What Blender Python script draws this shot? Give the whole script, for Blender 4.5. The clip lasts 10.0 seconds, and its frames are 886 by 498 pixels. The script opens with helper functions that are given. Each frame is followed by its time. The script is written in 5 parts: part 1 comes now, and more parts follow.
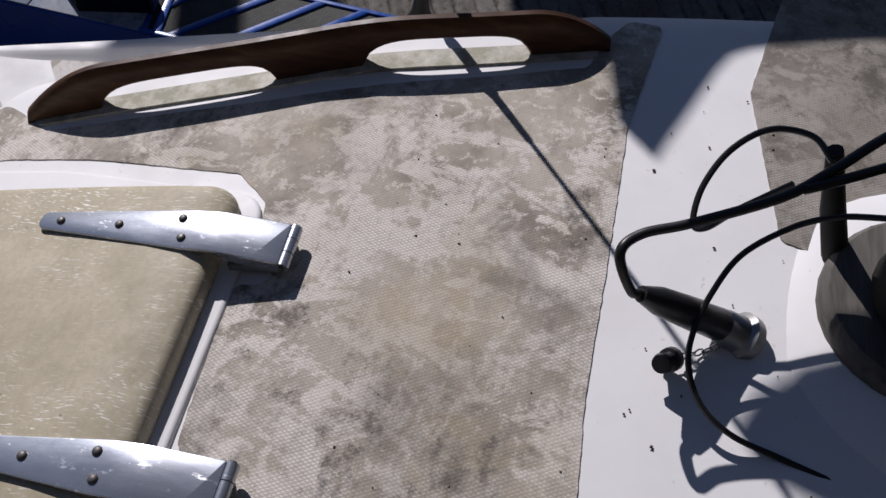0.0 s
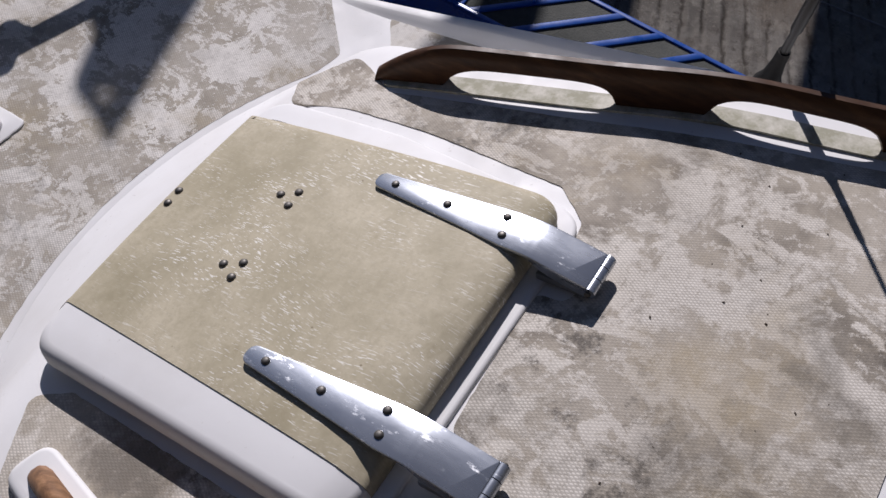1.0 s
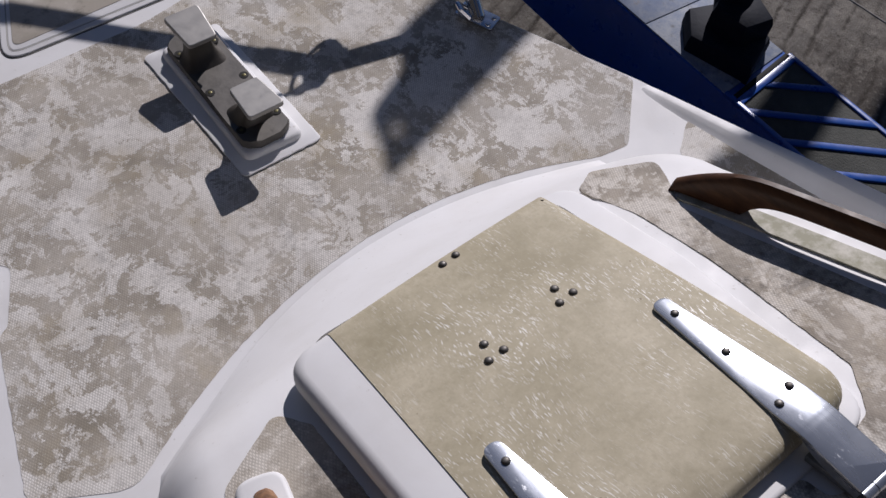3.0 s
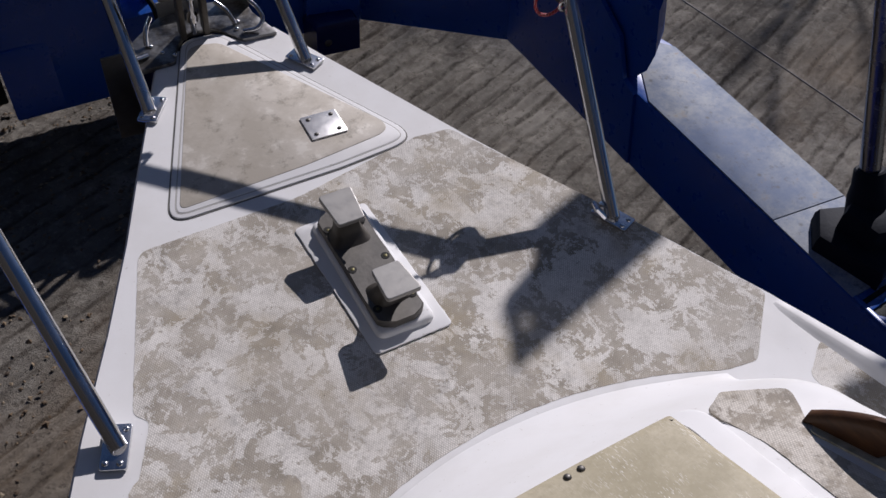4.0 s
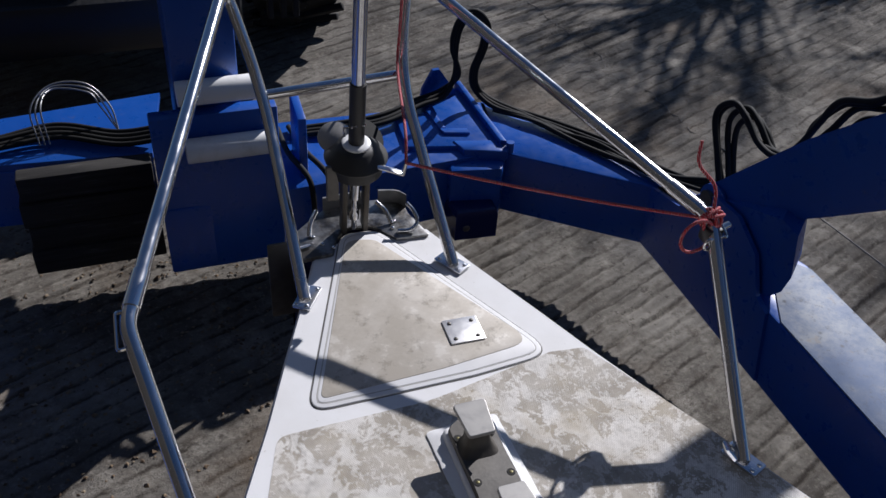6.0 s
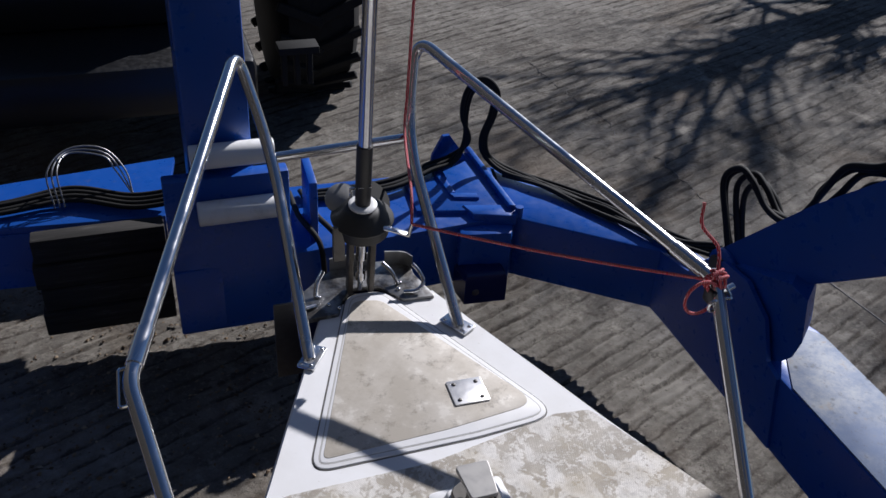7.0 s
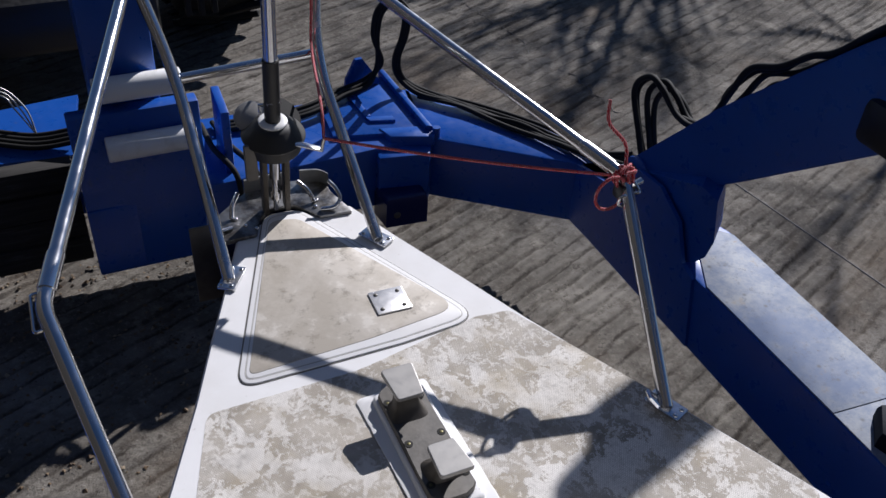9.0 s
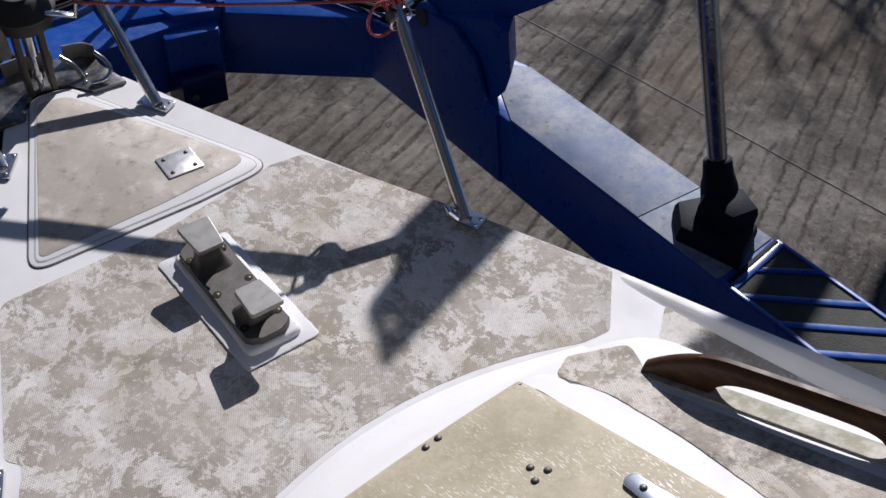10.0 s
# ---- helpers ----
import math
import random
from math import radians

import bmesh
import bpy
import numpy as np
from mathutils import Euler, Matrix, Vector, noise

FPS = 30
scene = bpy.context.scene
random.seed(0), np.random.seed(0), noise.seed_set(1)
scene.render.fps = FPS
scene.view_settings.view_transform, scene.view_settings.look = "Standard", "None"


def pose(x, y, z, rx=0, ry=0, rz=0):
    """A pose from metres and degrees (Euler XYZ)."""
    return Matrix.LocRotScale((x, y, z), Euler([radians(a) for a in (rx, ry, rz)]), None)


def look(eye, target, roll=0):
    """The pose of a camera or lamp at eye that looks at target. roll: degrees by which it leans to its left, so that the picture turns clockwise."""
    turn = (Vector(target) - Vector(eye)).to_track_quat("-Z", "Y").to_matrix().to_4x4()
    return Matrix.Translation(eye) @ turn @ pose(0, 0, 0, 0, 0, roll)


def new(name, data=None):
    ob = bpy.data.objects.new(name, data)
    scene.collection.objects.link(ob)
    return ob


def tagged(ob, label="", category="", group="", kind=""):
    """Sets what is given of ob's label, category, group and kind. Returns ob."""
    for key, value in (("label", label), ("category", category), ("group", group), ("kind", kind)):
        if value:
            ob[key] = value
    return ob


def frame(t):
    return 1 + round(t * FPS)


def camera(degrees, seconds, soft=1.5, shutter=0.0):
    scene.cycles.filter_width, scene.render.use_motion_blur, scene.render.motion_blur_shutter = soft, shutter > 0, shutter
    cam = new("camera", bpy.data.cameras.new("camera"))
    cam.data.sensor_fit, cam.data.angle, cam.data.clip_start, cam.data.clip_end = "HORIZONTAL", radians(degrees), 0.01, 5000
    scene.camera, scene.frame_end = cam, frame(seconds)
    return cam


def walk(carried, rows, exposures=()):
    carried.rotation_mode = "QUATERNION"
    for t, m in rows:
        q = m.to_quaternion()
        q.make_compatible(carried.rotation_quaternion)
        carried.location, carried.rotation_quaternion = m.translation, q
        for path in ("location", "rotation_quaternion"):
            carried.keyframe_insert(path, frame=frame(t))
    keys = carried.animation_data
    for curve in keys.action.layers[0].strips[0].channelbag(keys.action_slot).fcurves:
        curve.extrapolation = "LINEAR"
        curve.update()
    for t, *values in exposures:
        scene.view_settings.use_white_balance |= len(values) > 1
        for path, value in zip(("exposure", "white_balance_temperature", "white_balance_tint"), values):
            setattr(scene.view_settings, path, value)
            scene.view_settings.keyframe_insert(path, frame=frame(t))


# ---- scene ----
cam = camera(51.8, 10.0)
PATH = [
    (0, (-0.348, -1.714, 1.064), (0.809, -1.658, -0.567), 10.7),
    (0.5, (-0.366, -1.644, 1.071), (0.735, -1.38, -0.578), 10.8),
    (1, (-0.379, -1.596, 1.083), (0.618, -1.172, -0.598), 11.5),
    (1.5, (-0.388, -1.575, 1.097), (0.467, -0.989, -0.613), 10.0),
    (2, (-0.389, -1.561, 1.083), (0.453, -0.991, -0.639), 12.7),
    (2.5, (-0.386, -1.54, 1.083), (0.42, -0.944, -0.647), 12.5),
    (3, (-0.389, -1.488, 1.092), (0.381, -0.709, -0.582), 8.7),
    (3.2, (-0.391, -1.478, 1.102), (0.367, -0.599, -0.527), 6.9),
    (4.3, (-0.41, -1.43, 1.159), (0.291, -0.255, -0.299), 5.0),
    (4.5, (-0.411, -1.429, 1.154), (0.291, -0.229, -0.284), 5.6),
    (5, (-0.43, -1.413, 1.187), (0.259, -0.177, -0.227), 5.9),
    (5.5, (-0.449, -1.414, 1.197), (0.17, -0.048, -0.127), 4.5),
    (6, (-0.445, -1.404, 1.251), (0.134, 0.052, 0.008), 4.0),
    (6.2, (-0.438, -1.409, 1.248), (0.135, 0.086, 0.049), 3.9),
    (7.3, (-0.434, -1.423, 1.248), (0.14, 0.127, 0.122), 3.5),
    (7.5, (-0.454, -1.417, 1.243), (0.143, 0.117, 0.107), 4.5),
    (8, (-0.442, -1.433, 1.233), (0.168, 0.065, 0.057), 3.8),
    (8.5, (-0.431, -1.432, 1.232), (0.201, 0.024, 0.016), 3.8),
    (9, (-0.428, -1.464, 1.219), (0.271, -0.057, -0.019), 3.7),
    (9.5, (-0.42, -1.509, 1.201), (0.414, -0.244, -0.104), 5.6),
    (10, (-0.39, -1.561, 1.157), (0.531, -0.483, -0.253), 3.7),
]
walk(cam, [(t, look(eye, target, roll)) for t, eye, target, roll in PATH],
     [(0.0, -0.32, 5800, 20), (1.2, -0.23, 5800, 20), (2.2, -0.28, 5800, 20), (3.0, -0.40, 5800, 20), (4.5, -0.17, 5800, 20), (6.0, 0.12, 5660, 16), (8.5, 0.27, 5660, 16), (10.0, 0.02, 5760, 18)])

# ---- light ----
SUN = Vector((0.366, 0.284, 0.284)).normalized()
world = bpy.data.worlds.new("sky")
scene.world = world
world.use_nodes = True
wn = world.node_tree
sky = wn.nodes.new("ShaderNodeTexSky")
sky.sky_type = "NISHITA"
sky.sun_disc = False
sky.ozone_density = 4.0
sky.dust_density = 0.2
sky.sun_elevation = math.asin(SUN.z)
sky.sun_rotation = math.atan2(SUN.x, SUN.y)
wn.links.new(sky.outputs[0], wn.nodes["Background"].inputs[0])
wn.nodes["Background"].inputs[1].default_value = 0.039
lamp = bpy.data.lights.new("sun", "SUN")
lamp.energy, lamp.angle, lamp.color = 5.0, radians(0.55), (1.0, 0.93, 0.81)
sun = new("sun", lamp)
sun.matrix_world = look(SUN * 30, (0, 0, 0))



# ---- materials ----
class Nodes:
    """A short way to write node materials."""

    def __init__(self, name, rough=0.5, metal=0.0):
        self.m = bpy.data.materials.new(name)
        self.m.use_nodes = True
        self.t = self.m.node_tree
        self.b = self.t.nodes["Principled BSDF"]
        self.b.inputs["Roughness"].default_value = rough
        self.b.inputs["Metallic"].default_value = metal
        self.co = self.t.nodes.new("ShaderNodeTexCoord").outputs["Object"]

    def node(self, kind, **values):
        n = self.t.nodes.new(kind)
        for k, v in values.items():
            n.inputs[k.replace("_", " ")].default_value = v
        return n

    def link(self, a, b):
        self.t.links.new(a, b)

    def noise(self, scale, detail=4.0, rough=0.55, stretch=None, distort=0.0):
        n = self.node("ShaderNodeTexNoise", Scale=scale, Detail=detail, Roughness=rough, Distortion=distort)
        co = self.co
        if stretch:
            mp = self.node("ShaderNodeMapping")
            mp.inputs["Scale"].default_value = stretch
            self.link(co, mp.inputs[0])
            co = mp.outputs[0]
        self.link(co, n.inputs["Vector"])
        return n.outputs["Fac"]

    def cells(self, scale, feature="F1", rand=1.0):
        n = self.node("ShaderNodeTexVoronoi", Scale=scale, Randomness=rand)
        n.feature = feature
        self.link(self.co, n.inputs["Vector"])
        return n.outputs["Distance"]

    def ramp(self, fac, *stops):
        n = self.t.nodes.new("ShaderNodeValToRGB")
        e = n.color_ramp.elements
        while len(e) < len(stops):
            e.new(0.5)
        for el, (p, c) in zip(e, stops):
            el.position, el.color = p, (*c, 1) if isinstance(c, tuple) else (c, c, c, 1)
        self.link(fac, n.inputs[0])
        return n.outputs[0]

    def mix(self, fac, a, b, how="MIX"):
        n = self.t.nodes.new("ShaderNodeMix")
        n.data_type, n.blend_type = "RGBA", how
        for sock, v in ((n.inputs[0], fac), (n.inputs[6], a), (n.inputs[7], b)):
            if hasattr(v, "is_linked"):
                self.link(v, sock)
            else:
                sock.default_value = (*v, 1) if isinstance(v, tuple) else v
        return n.outputs[2]

    def math(self, op, a, b=0.0):
        n = self.t.nodes.new("ShaderNodeMath")
        n.operation = op
        for sock, v in ((n.inputs[0], a), (n.inputs[1], b)):
            if hasattr(v, "is_linked"):
                self.link(v, sock)
            else:
                sock.default_value = v
        return n.outputs[0]

    def colour(self, v):
        if hasattr(v, "is_linked"):
            self.link(v, self.b.inputs["Base Color"])
        else:
            self.b.inputs["Base Color"].default_value = (*v, 1)
        return self

    def rough(self, v):
        self.link(v, self.b.inputs["Roughness"])
        return self

    def bump(self, h, strength=0.3, dist=0.002):
        n = self.node("ShaderNodeBump", Strength=strength, Distance=dist)
        self.link(h, n.inputs["Height"])
        old = self.b.inputs["Normal"]
        if old.is_linked:
            self.link(old.links[0].from_socket, n.inputs["Normal"])
        self.link(n.outputs[0], old)
        return self


def weave(k, scale):
    """Fine woven texture of moulded non-slip gelcoat."""
    hs = []
    for ang in (32, -28):
        mp = k.node("ShaderNodeMapping")
        mp.inputs["Rotation"].default_value = (0, 0, radians(ang))
        k.link(k.co, mp.inputs[0])
        w = k.node("ShaderNodeTexWave", Scale=scale, Distortion=1.5, Detail=2.0)
        k.link(mp.outputs[0], w.inputs[0])
        hs.append(w.outputs["Fac"])
    return k.math("MULTIPLY", hs[0], hs[1])


def nonskid(name, tone, worn, dark, flake_scale, stain, edge=1.0):
    """Moulded non-slip gelcoat: weathered ground, crisp paler flaked patches, dirt and mould."""
    k = Nodes(name, 0.75)
    wv = weave(k, 98.0)
    soft = k.noise(7.0, 8.0, 0.64)
    c = k.ramp(soft, (0.34, dark), (0.50, tone), (0.68, tuple(0.7 * t + 0.3 * w for t, w in zip(tone, worn))))
    # flaked patches at three sizes, clustered
    big = k.ramp(k.noise(3.1, 4.0, 0.6), (0.36, 0.0), (0.56, 1.0))
    f1 = k.ramp(k.noise(flake_scale, 12.0, 0.68, distort=0.35), (0.525 - 0.025 * edge, 0.0), (0.525 + 0.025 * edge, 1.0))
    f2 = k.ramp(k.noise(flake_scale * 2.3, 10.0, 0.70, stretch=(1.2, 0.8, 1.0), distort=0.5), (0.541 - 0.019 * edge, 0.0), (0.541 + 0.019 * edge, 0.95))
    f3 = k.ramp(k.noise(flake_scale * 5.5, 7.0, 0.72), (0.565 - 0.025 * edge, 0.0), (0.565 + 0.025 * edge, 0.85))
    mask = k.math("MAXIMUM", k.math("MULTIPLY", f1, k.ramp(big, (0.0, 0.6), (0.6, 1.0))), k.math("MULTIPLY", k.math("MAXIMUM", f2, f3), k.ramp(big, (0.1, 0.55), (0.9, 1.0))))
    eaten = k.ramp(k.noise(flake_scale * 9.0, 6.0, 0.75), (0.60, 1.0), (0.66, 0.25))
    mask = k.math("MULTIPLY", mask, eaten)
    pale = k.mix(k.ramp(k.noise(11.0, 6.0, 0.65), (0.45, 0.0), (0.70, 0.7)), worn, tuple(0.45 * t + 0.55 * w for t, w in zip(tone, worn)))
    c = k.mix(mask, c, pale)
    fine = k.noise(170.0, 4.0, 0.7)
    c = k.mix(k.ramp(fine, (0.50, 0.0), (0.75, 0.45)), c, tuple(v * 0.62 for v in tone))
    ochre = k.ramp(k.noise(5.5, 6.0, 0.66), (0.52, 0.0), (0.68, 0.50))
    c = k.mix(ochre, c, (tone[0] * 1.02, tone[1] * 0.93, tone[2] * 0.70))
    grime = k.ramp(k.noise(6.5, 9.0, 0.74), (0.50, 0.0), (0.66, stain))
    c = k.mix(grime, c, tuple(v * 0.45 for v in tone))
    mould = k.math("MULTIPLY", k.ramp(k.noise(24.0, 9.0, 0.78), (0.52, 0.0), (0.62, min(0.85, stain))), k.ramp(k.noise(4.2, 3.0), (0.46, 0.0), (0.58, 1.0)))
    c = k.mix(mould, c, (0.10, 0.088, 0.074))
    mesh = k.math("MULTIPLY", k.ramp(wv, (0.06, 1.0), (0.36, 0.0)), k.math("ADD", k.math("MULTIPLY", mask, 0.10), k.ramp(k.noise(9.0, 5.0), (0.40, 0.08), (0.62, 0.34))))
    c = k.mix(mesh, c, tuple(v * 0.42 for v in tone))
    specks = k.ramp(k.cells(38.0), (0.02, 1.0), (0.045, 0.0))
    c = k.mix(k.math("MULTIPLY", specks, k.ramp(k.noise(11.0), (0.52, 0.0), (0.6, 0.8))), c, (0.05, 0.045, 0.04))
    k.b.inputs["Specular IOR Level"].default_value = 0.3
    k.colour(c)
    k.bump(wv, 0.25, 0.0007).bump(mask, 0.25, 0.0006)
    return k.m


def make_materials():
    m = {}
    k = Nodes("white_gelcoat", 0.3)
    c = k.mix(k.ramp(k.noise(9.0, 6.0), (0.45, 0.0), (0.8, 0.5)), (0.78, 0.775, 0.77), (0.64, 0.62, 0.585))
    c = k.mix(k.ramp(k.noise(120.0, 3.0), (0.68, 0.0), (0.76, 0.5)), c, (0.45, 0.42, 0.37))
    k.b.inputs["Specular IOR Level"].default_value = 0.3
    k.colour(c).rough(k.ramp(k.noise(30.0), (0.3, 0.48), (0.7, 0.68)))
    k.bump(k.noise(60.0, 3.0), 0.06, 0.002)
    m["gel"] = k.m
    m["deck"] = nonskid("deck_nonskid", (0.455, 0.412, 0.348), (0.82, 0.79, 0.74), (0.29, 0.258, 0.205), 12.0, 0.36, 0.32)
    m["roof"] = nonskid("roof_nonskid", (0.41, 0.365, 0.30), (0.71, 0.665, 0.595), (0.205, 0.178, 0.145), 9.0, 0.90)
    # the roof recipe at about half its tone, for the panel by the mast
    m["roof_aft"] = nonskid("darker_nonskid", (0.20, 0.175, 0.145), (0.40, 0.37, 0.325), (0.10, 0.088, 0.072), 9.0, 0.85)
    k = Nodes("locker_nonskid", 0.7)
    c = k.mix(k.ramp(k.noise(8.0, 7.0, 0.66), (0.40, 0.0), (0.62, 1.0)), (0.46, 0.415, 0.345), (0.60, 0.555, 0.485))
    c = k.mix(k.ramp(k.noise(26.0, 8.0, 0.74), (0.54, 0.0), (0.66, 0.75)), c, (0.25, 0.22, 0.175))
    c = k.mix(k.ramp(k.noise(16.0, 7.0, 0.7), (0.57, 0.0), (0.62, 0.6)), c, (0.70, 0.66, 0.59))
    k.colour(c).bump(k.noise(300.0, 3.0), 0.2, 0.001)
    m["lid"] = k.m

    k = Nodes("bare_fibreglass", 0.42)
    c = k.mix(k.ramp(k.noise(9.0, 8.0, 0.7), (0.35, 0.0), (0.65, 1.0)), (0.37, 0.325, 0.215), (0.56, 0.50, 0.365))
    bend = k.node("ShaderNodeTexNoise", Scale=7.0, Detail=2.0)
    k.link(k.co, bend.inputs["Vector"])
    warp = k.t.nodes.new("ShaderNodeMix")
    warp.data_type = "VECTOR"
    warp.inputs[0].default_value = 0.035
    k.link(k.co, warp.inputs[4])
    k.link(bend.outputs["Color"], warp.inputs[5])
    glints = None
    for rot, off, low in ((8, 0.0, 0.67), (62, 3.1, 0.69), (-28, 7.7, 0.68), (-75, 11.3, 0.70), (35, 5.2, 0.69), (-52, 1.9, 0.70), (88, 9.4, 0.71)):
        mp = k.node("ShaderNodeMapping")
        mp.inputs["Rotation"].default_value = (0, 0, radians(rot))
        mp.inputs["Location"].default_value = (off, off, 0)
        mp.inputs["Scale"].default_value = (330.0, 46.0, 46.0)
        k.link(warp.outputs[1], mp.inputs[0])
        n = k.node("ShaderNodeTexNoise", Scale=1.7, Detail=1.0, Roughness=0.5)
        k.link(mp.outputs[0], n.inputs["Vector"])
        r = k.ramp(n.outputs["Fac"], (low + 0.012, 0.0), (low + 0.045, 1.0))
        glints = r if glints is None else k.math("MAXIMUM", glints, r)
    glints = k.math("MULTIPLY", glints, k.ramp(k.noise(11.0, 3.0), (0.42, 0.10), (0.6, 1.0)))
    c = k.mix(k.ramp(k.noise(150.0, 4.0, 0.7), (0.45, 0.0), (0.75, 0.5)), c, (0.34, 0.295, 0.20))
    c = k.mix(k.math("MULTIPLY", glints, 0.9), c, (0.85, 0.83, 0.76))
    c = k.mix(k.ramp(k.noise(22.0, 5.0, 0.7), (0.60, 0.0), (0.75, 0.45)), c, (0.25, 0.20, 0.10))
    c = k.mix(k.ramp(k.cells(30.0), (0.02, 0.7), (0.05, 0.0)), c, (0.16, 0.12, 0.06))
    k.b.inputs["Specular IOR Level"].default_value = 0.3
    k.colour(c).rough(k.ramp(glints, (0.0, 0.6), (1.0, 0.45)))
    k.bump(glints, 0.10, 0.0005).bump(k.noise(45.0, 5.0), 0.16, 0.002)
    m["glass"] = k.m

    k = Nodes("brushed_steel", 0.3, 1.0)
    k.colour(k.mix(k.noise(30.0, 4.0), (0.54, 0.545, 0.56), (0.66, 0.66, 0.67)))
    k.rough(k.ramp(k.noise(55.0, 6.0, 0.7), (0.3, 0.20), (0.7, 0.235)))
    m["steel"] = k.m
    k = Nodes("chromed_rod", 0.2, 1.0)
    k.colour(k.mix(k.noise(8.0, 5.0), (0.30, 0.30, 0.31), (0.44, 0.43, 0.43))).rough(k.ramp(k.noise(20.0, 5.0), (0.3, 0.16), (0.7, 0.34)))
    m["rod"] = k.m
    k = Nodes("greasy_dark_blue", 0.7)
    k.colour(k.mix(k.noise(9.0, 6.0, 0.7), (0.003, 0.005, 0.012), (0.009, 0.013, 0.024))).bump(k.noise(50.0, 5.0), 0.3, 0.004)
    k.b.inputs["Specular IOR Level"].default_value = 0.2
    m["shoe"] = k.m
    k = Nodes("scuffed_hinge_steel", 0.28, 0.72)
    c = k.mix(k.noise(22.0, 6.0, 0.7), (0.36, 0.39, 0.44), (0.50, 0.52, 0.56))
    fleck = k.math("MULTIPLY", k.ramp(k.noise(90.0, 6.0, 0.75, stretch=(1.0, 0.35, 1.0)), (0.58, 0.0), (0.66, 1.0)), k.ramp(k.noise(18.0, 4.0), (0.42, 0.0), (0.6, 1.0)))
    k.colour(k.mix(fleck, c, (0.86, 0.87, 0.88)))
    k.rough(k.mix(fleck, k.ramp(k.noise(40.0, 7.0, 0.7, stretch=(1.0, 0.2, 1.0)), (0.3, 0.22), (0.7, 0.32)), (0.5, 0.5, 0.5)))
    k.bump(k.noise(70.0, 5.0, 0.7, stretch=(1.0, 0.15, 1.0)), 0.05, 0.001)
    m["hinge"] = k.m
    k = Nodes("worn_horn_metal", 0.5, 0.55)
    k.colour(k.mix(k.noise(30.0, 7.0, 0.7), (0.25, 0.242, 0.23), (0.37, 0.36, 0.34))).rough(k.ramp(k.noise(60.0), (0.3, 0.42), (0.7, 0.58))).bump(k.noise(120.0, 4.0), 0.1, 0.001)
    m["horn"] = k.m
    k = Nodes("dark_recess", 0.8)
    k.colour((0.012, 0.011, 0.009))
    m["hole"] = k.m
    k = Nodes("tarnished_brass", 0.45, 0.8)
    k.colour(k.mix(k.noise(200.0), (0.08, 0.072, 0.03), (0.15, 0.135, 0.07)))
    m["brass"] = k.m
    k = Nodes("light_steel", 0.4, 0.7)
    k.colour(k.mix(k.noise(40.0, 5.0), (0.62, 0.61, 0.60), (0.76, 0.75, 0.74))).rough(k.ramp(k.noise(60.0), (0.3, 0.36), (0.7, 0.5)))
    m["lightsteel"] = k.m
    k = Nodes("dull_steel", 0.45, 0.9)
    k.colour(k.mix(k.noise(35.0, 5.0), (0.26, 0.26, 0.255), (0.44, 0.44, 0.43))).rough(k.ramp(k.noise(50.0), (0.3, 0.35), (0.7, 0.55)))
    m["dull"] = k.m
    # grey steel with large noise patches mixed towards dark brown-grey
    k = Nodes("mottled_stem_steel", 0.42, 0.85)
    c = k.mix(k.noise(28.0, 6.0, 0.7), (0.17, 0.17, 0.17), (0.36, 0.36, 0.355))
    c = k.mix(k.ramp(k.noise(16.0, 7.0, 0.72), (0.46, 0.0), (0.60, 0.85)), c, (0.055, 0.047, 0.04))
    k.colour(c).rough(k.ramp(k.noise(50.0), (0.3, 0.28), (0.7, 0.55)))
    m["stem"] = k.m
    k = Nodes("polished_tube", 0.14, 1.0)
    k.colour((0.66, 0.66, 0.67)).rough(k.ramp(k.noise(14.0, 5.0), (0.35, 0.10), (0.75, 0.30)))
    m["tube"] = k.m
    k = Nodes("cast_metal", 0.55, 0.6)
    k.colour(k.mix(k.noise(45.0, 5.0), (0.085, 0.08, 0.072), (0.17, 0.16, 0.147)))
    k.rough(k.ramp(k.noise(60.0, 4.0), (0.3, 0.42), (0.7, 0.62))).bump(k.noise(160.0, 4.0), 0.2, 0.001)
    m["cast"] = k.m
    k = Nodes("tarnished_metal", 0.5, 0.3)
    k.colour(k.mix(k.noise(40.0, 6.0, 0.7), (0.028, 0.024, 0.02), (0.10, 0.088, 0.072)))
    k.rough(k.ramp(k.noise(60.0, 4.0), (0.3, 0.35), (0.7, 0.6))).bump(k.noise(150.0, 4.0), 0.2, 0.001)
    m["tarnish"] = k.m

    k = Nodes("varnished_teak", 0.35)
    k.b.inputs["Specular IOR Level"].default_value = 0.28
    grain = k.noise(9.0, 6.0, 0.65, stretch=(9.0, 1.2, 9.0))
    c = k.ramp(grain, (0.3, (0.032, 0.013, 0.006)), (0.55, (0.07, 0.031, 0.013)), (0.75, (0.125, 0.06, 0.026)))
    k.colour(c).rough(k.ramp(k.noise(30.0), (0.3, 0.36), (0.7, 0.55))).bump(grain, 0.2, 0.001)
    m["teak"] = k.m
    k = Nodes("bare_teak", 0.65)
    grain = k.noise(9.0, 6.0, 0.65, stretch=(12.0, 1.2, 12.0))
    c = k.ramp(grain, (0.3, (0.11, 0.05, 0.022)), (0.55, (0.26, 0.135, 0.062)), (0.75, (0.38, 0.22, 0.115)))
    k.colour(c).bump(grain, 0.4, 0.001)
    m["teak_bare"] = k.m

    k = Nodes("blue_paint", 0.32)
    c = k.mix(k.noise(3.0, 5.0), (0.008, 0.056, 0.29), (0.017, 0.098, 0.43))
    c = k.mix(k.ramp(k.noise(14.0, 7.0, 0.7), (0.62, 0.0), (0.74, 0.6)), c, (0.10, 0.11, 0.14))
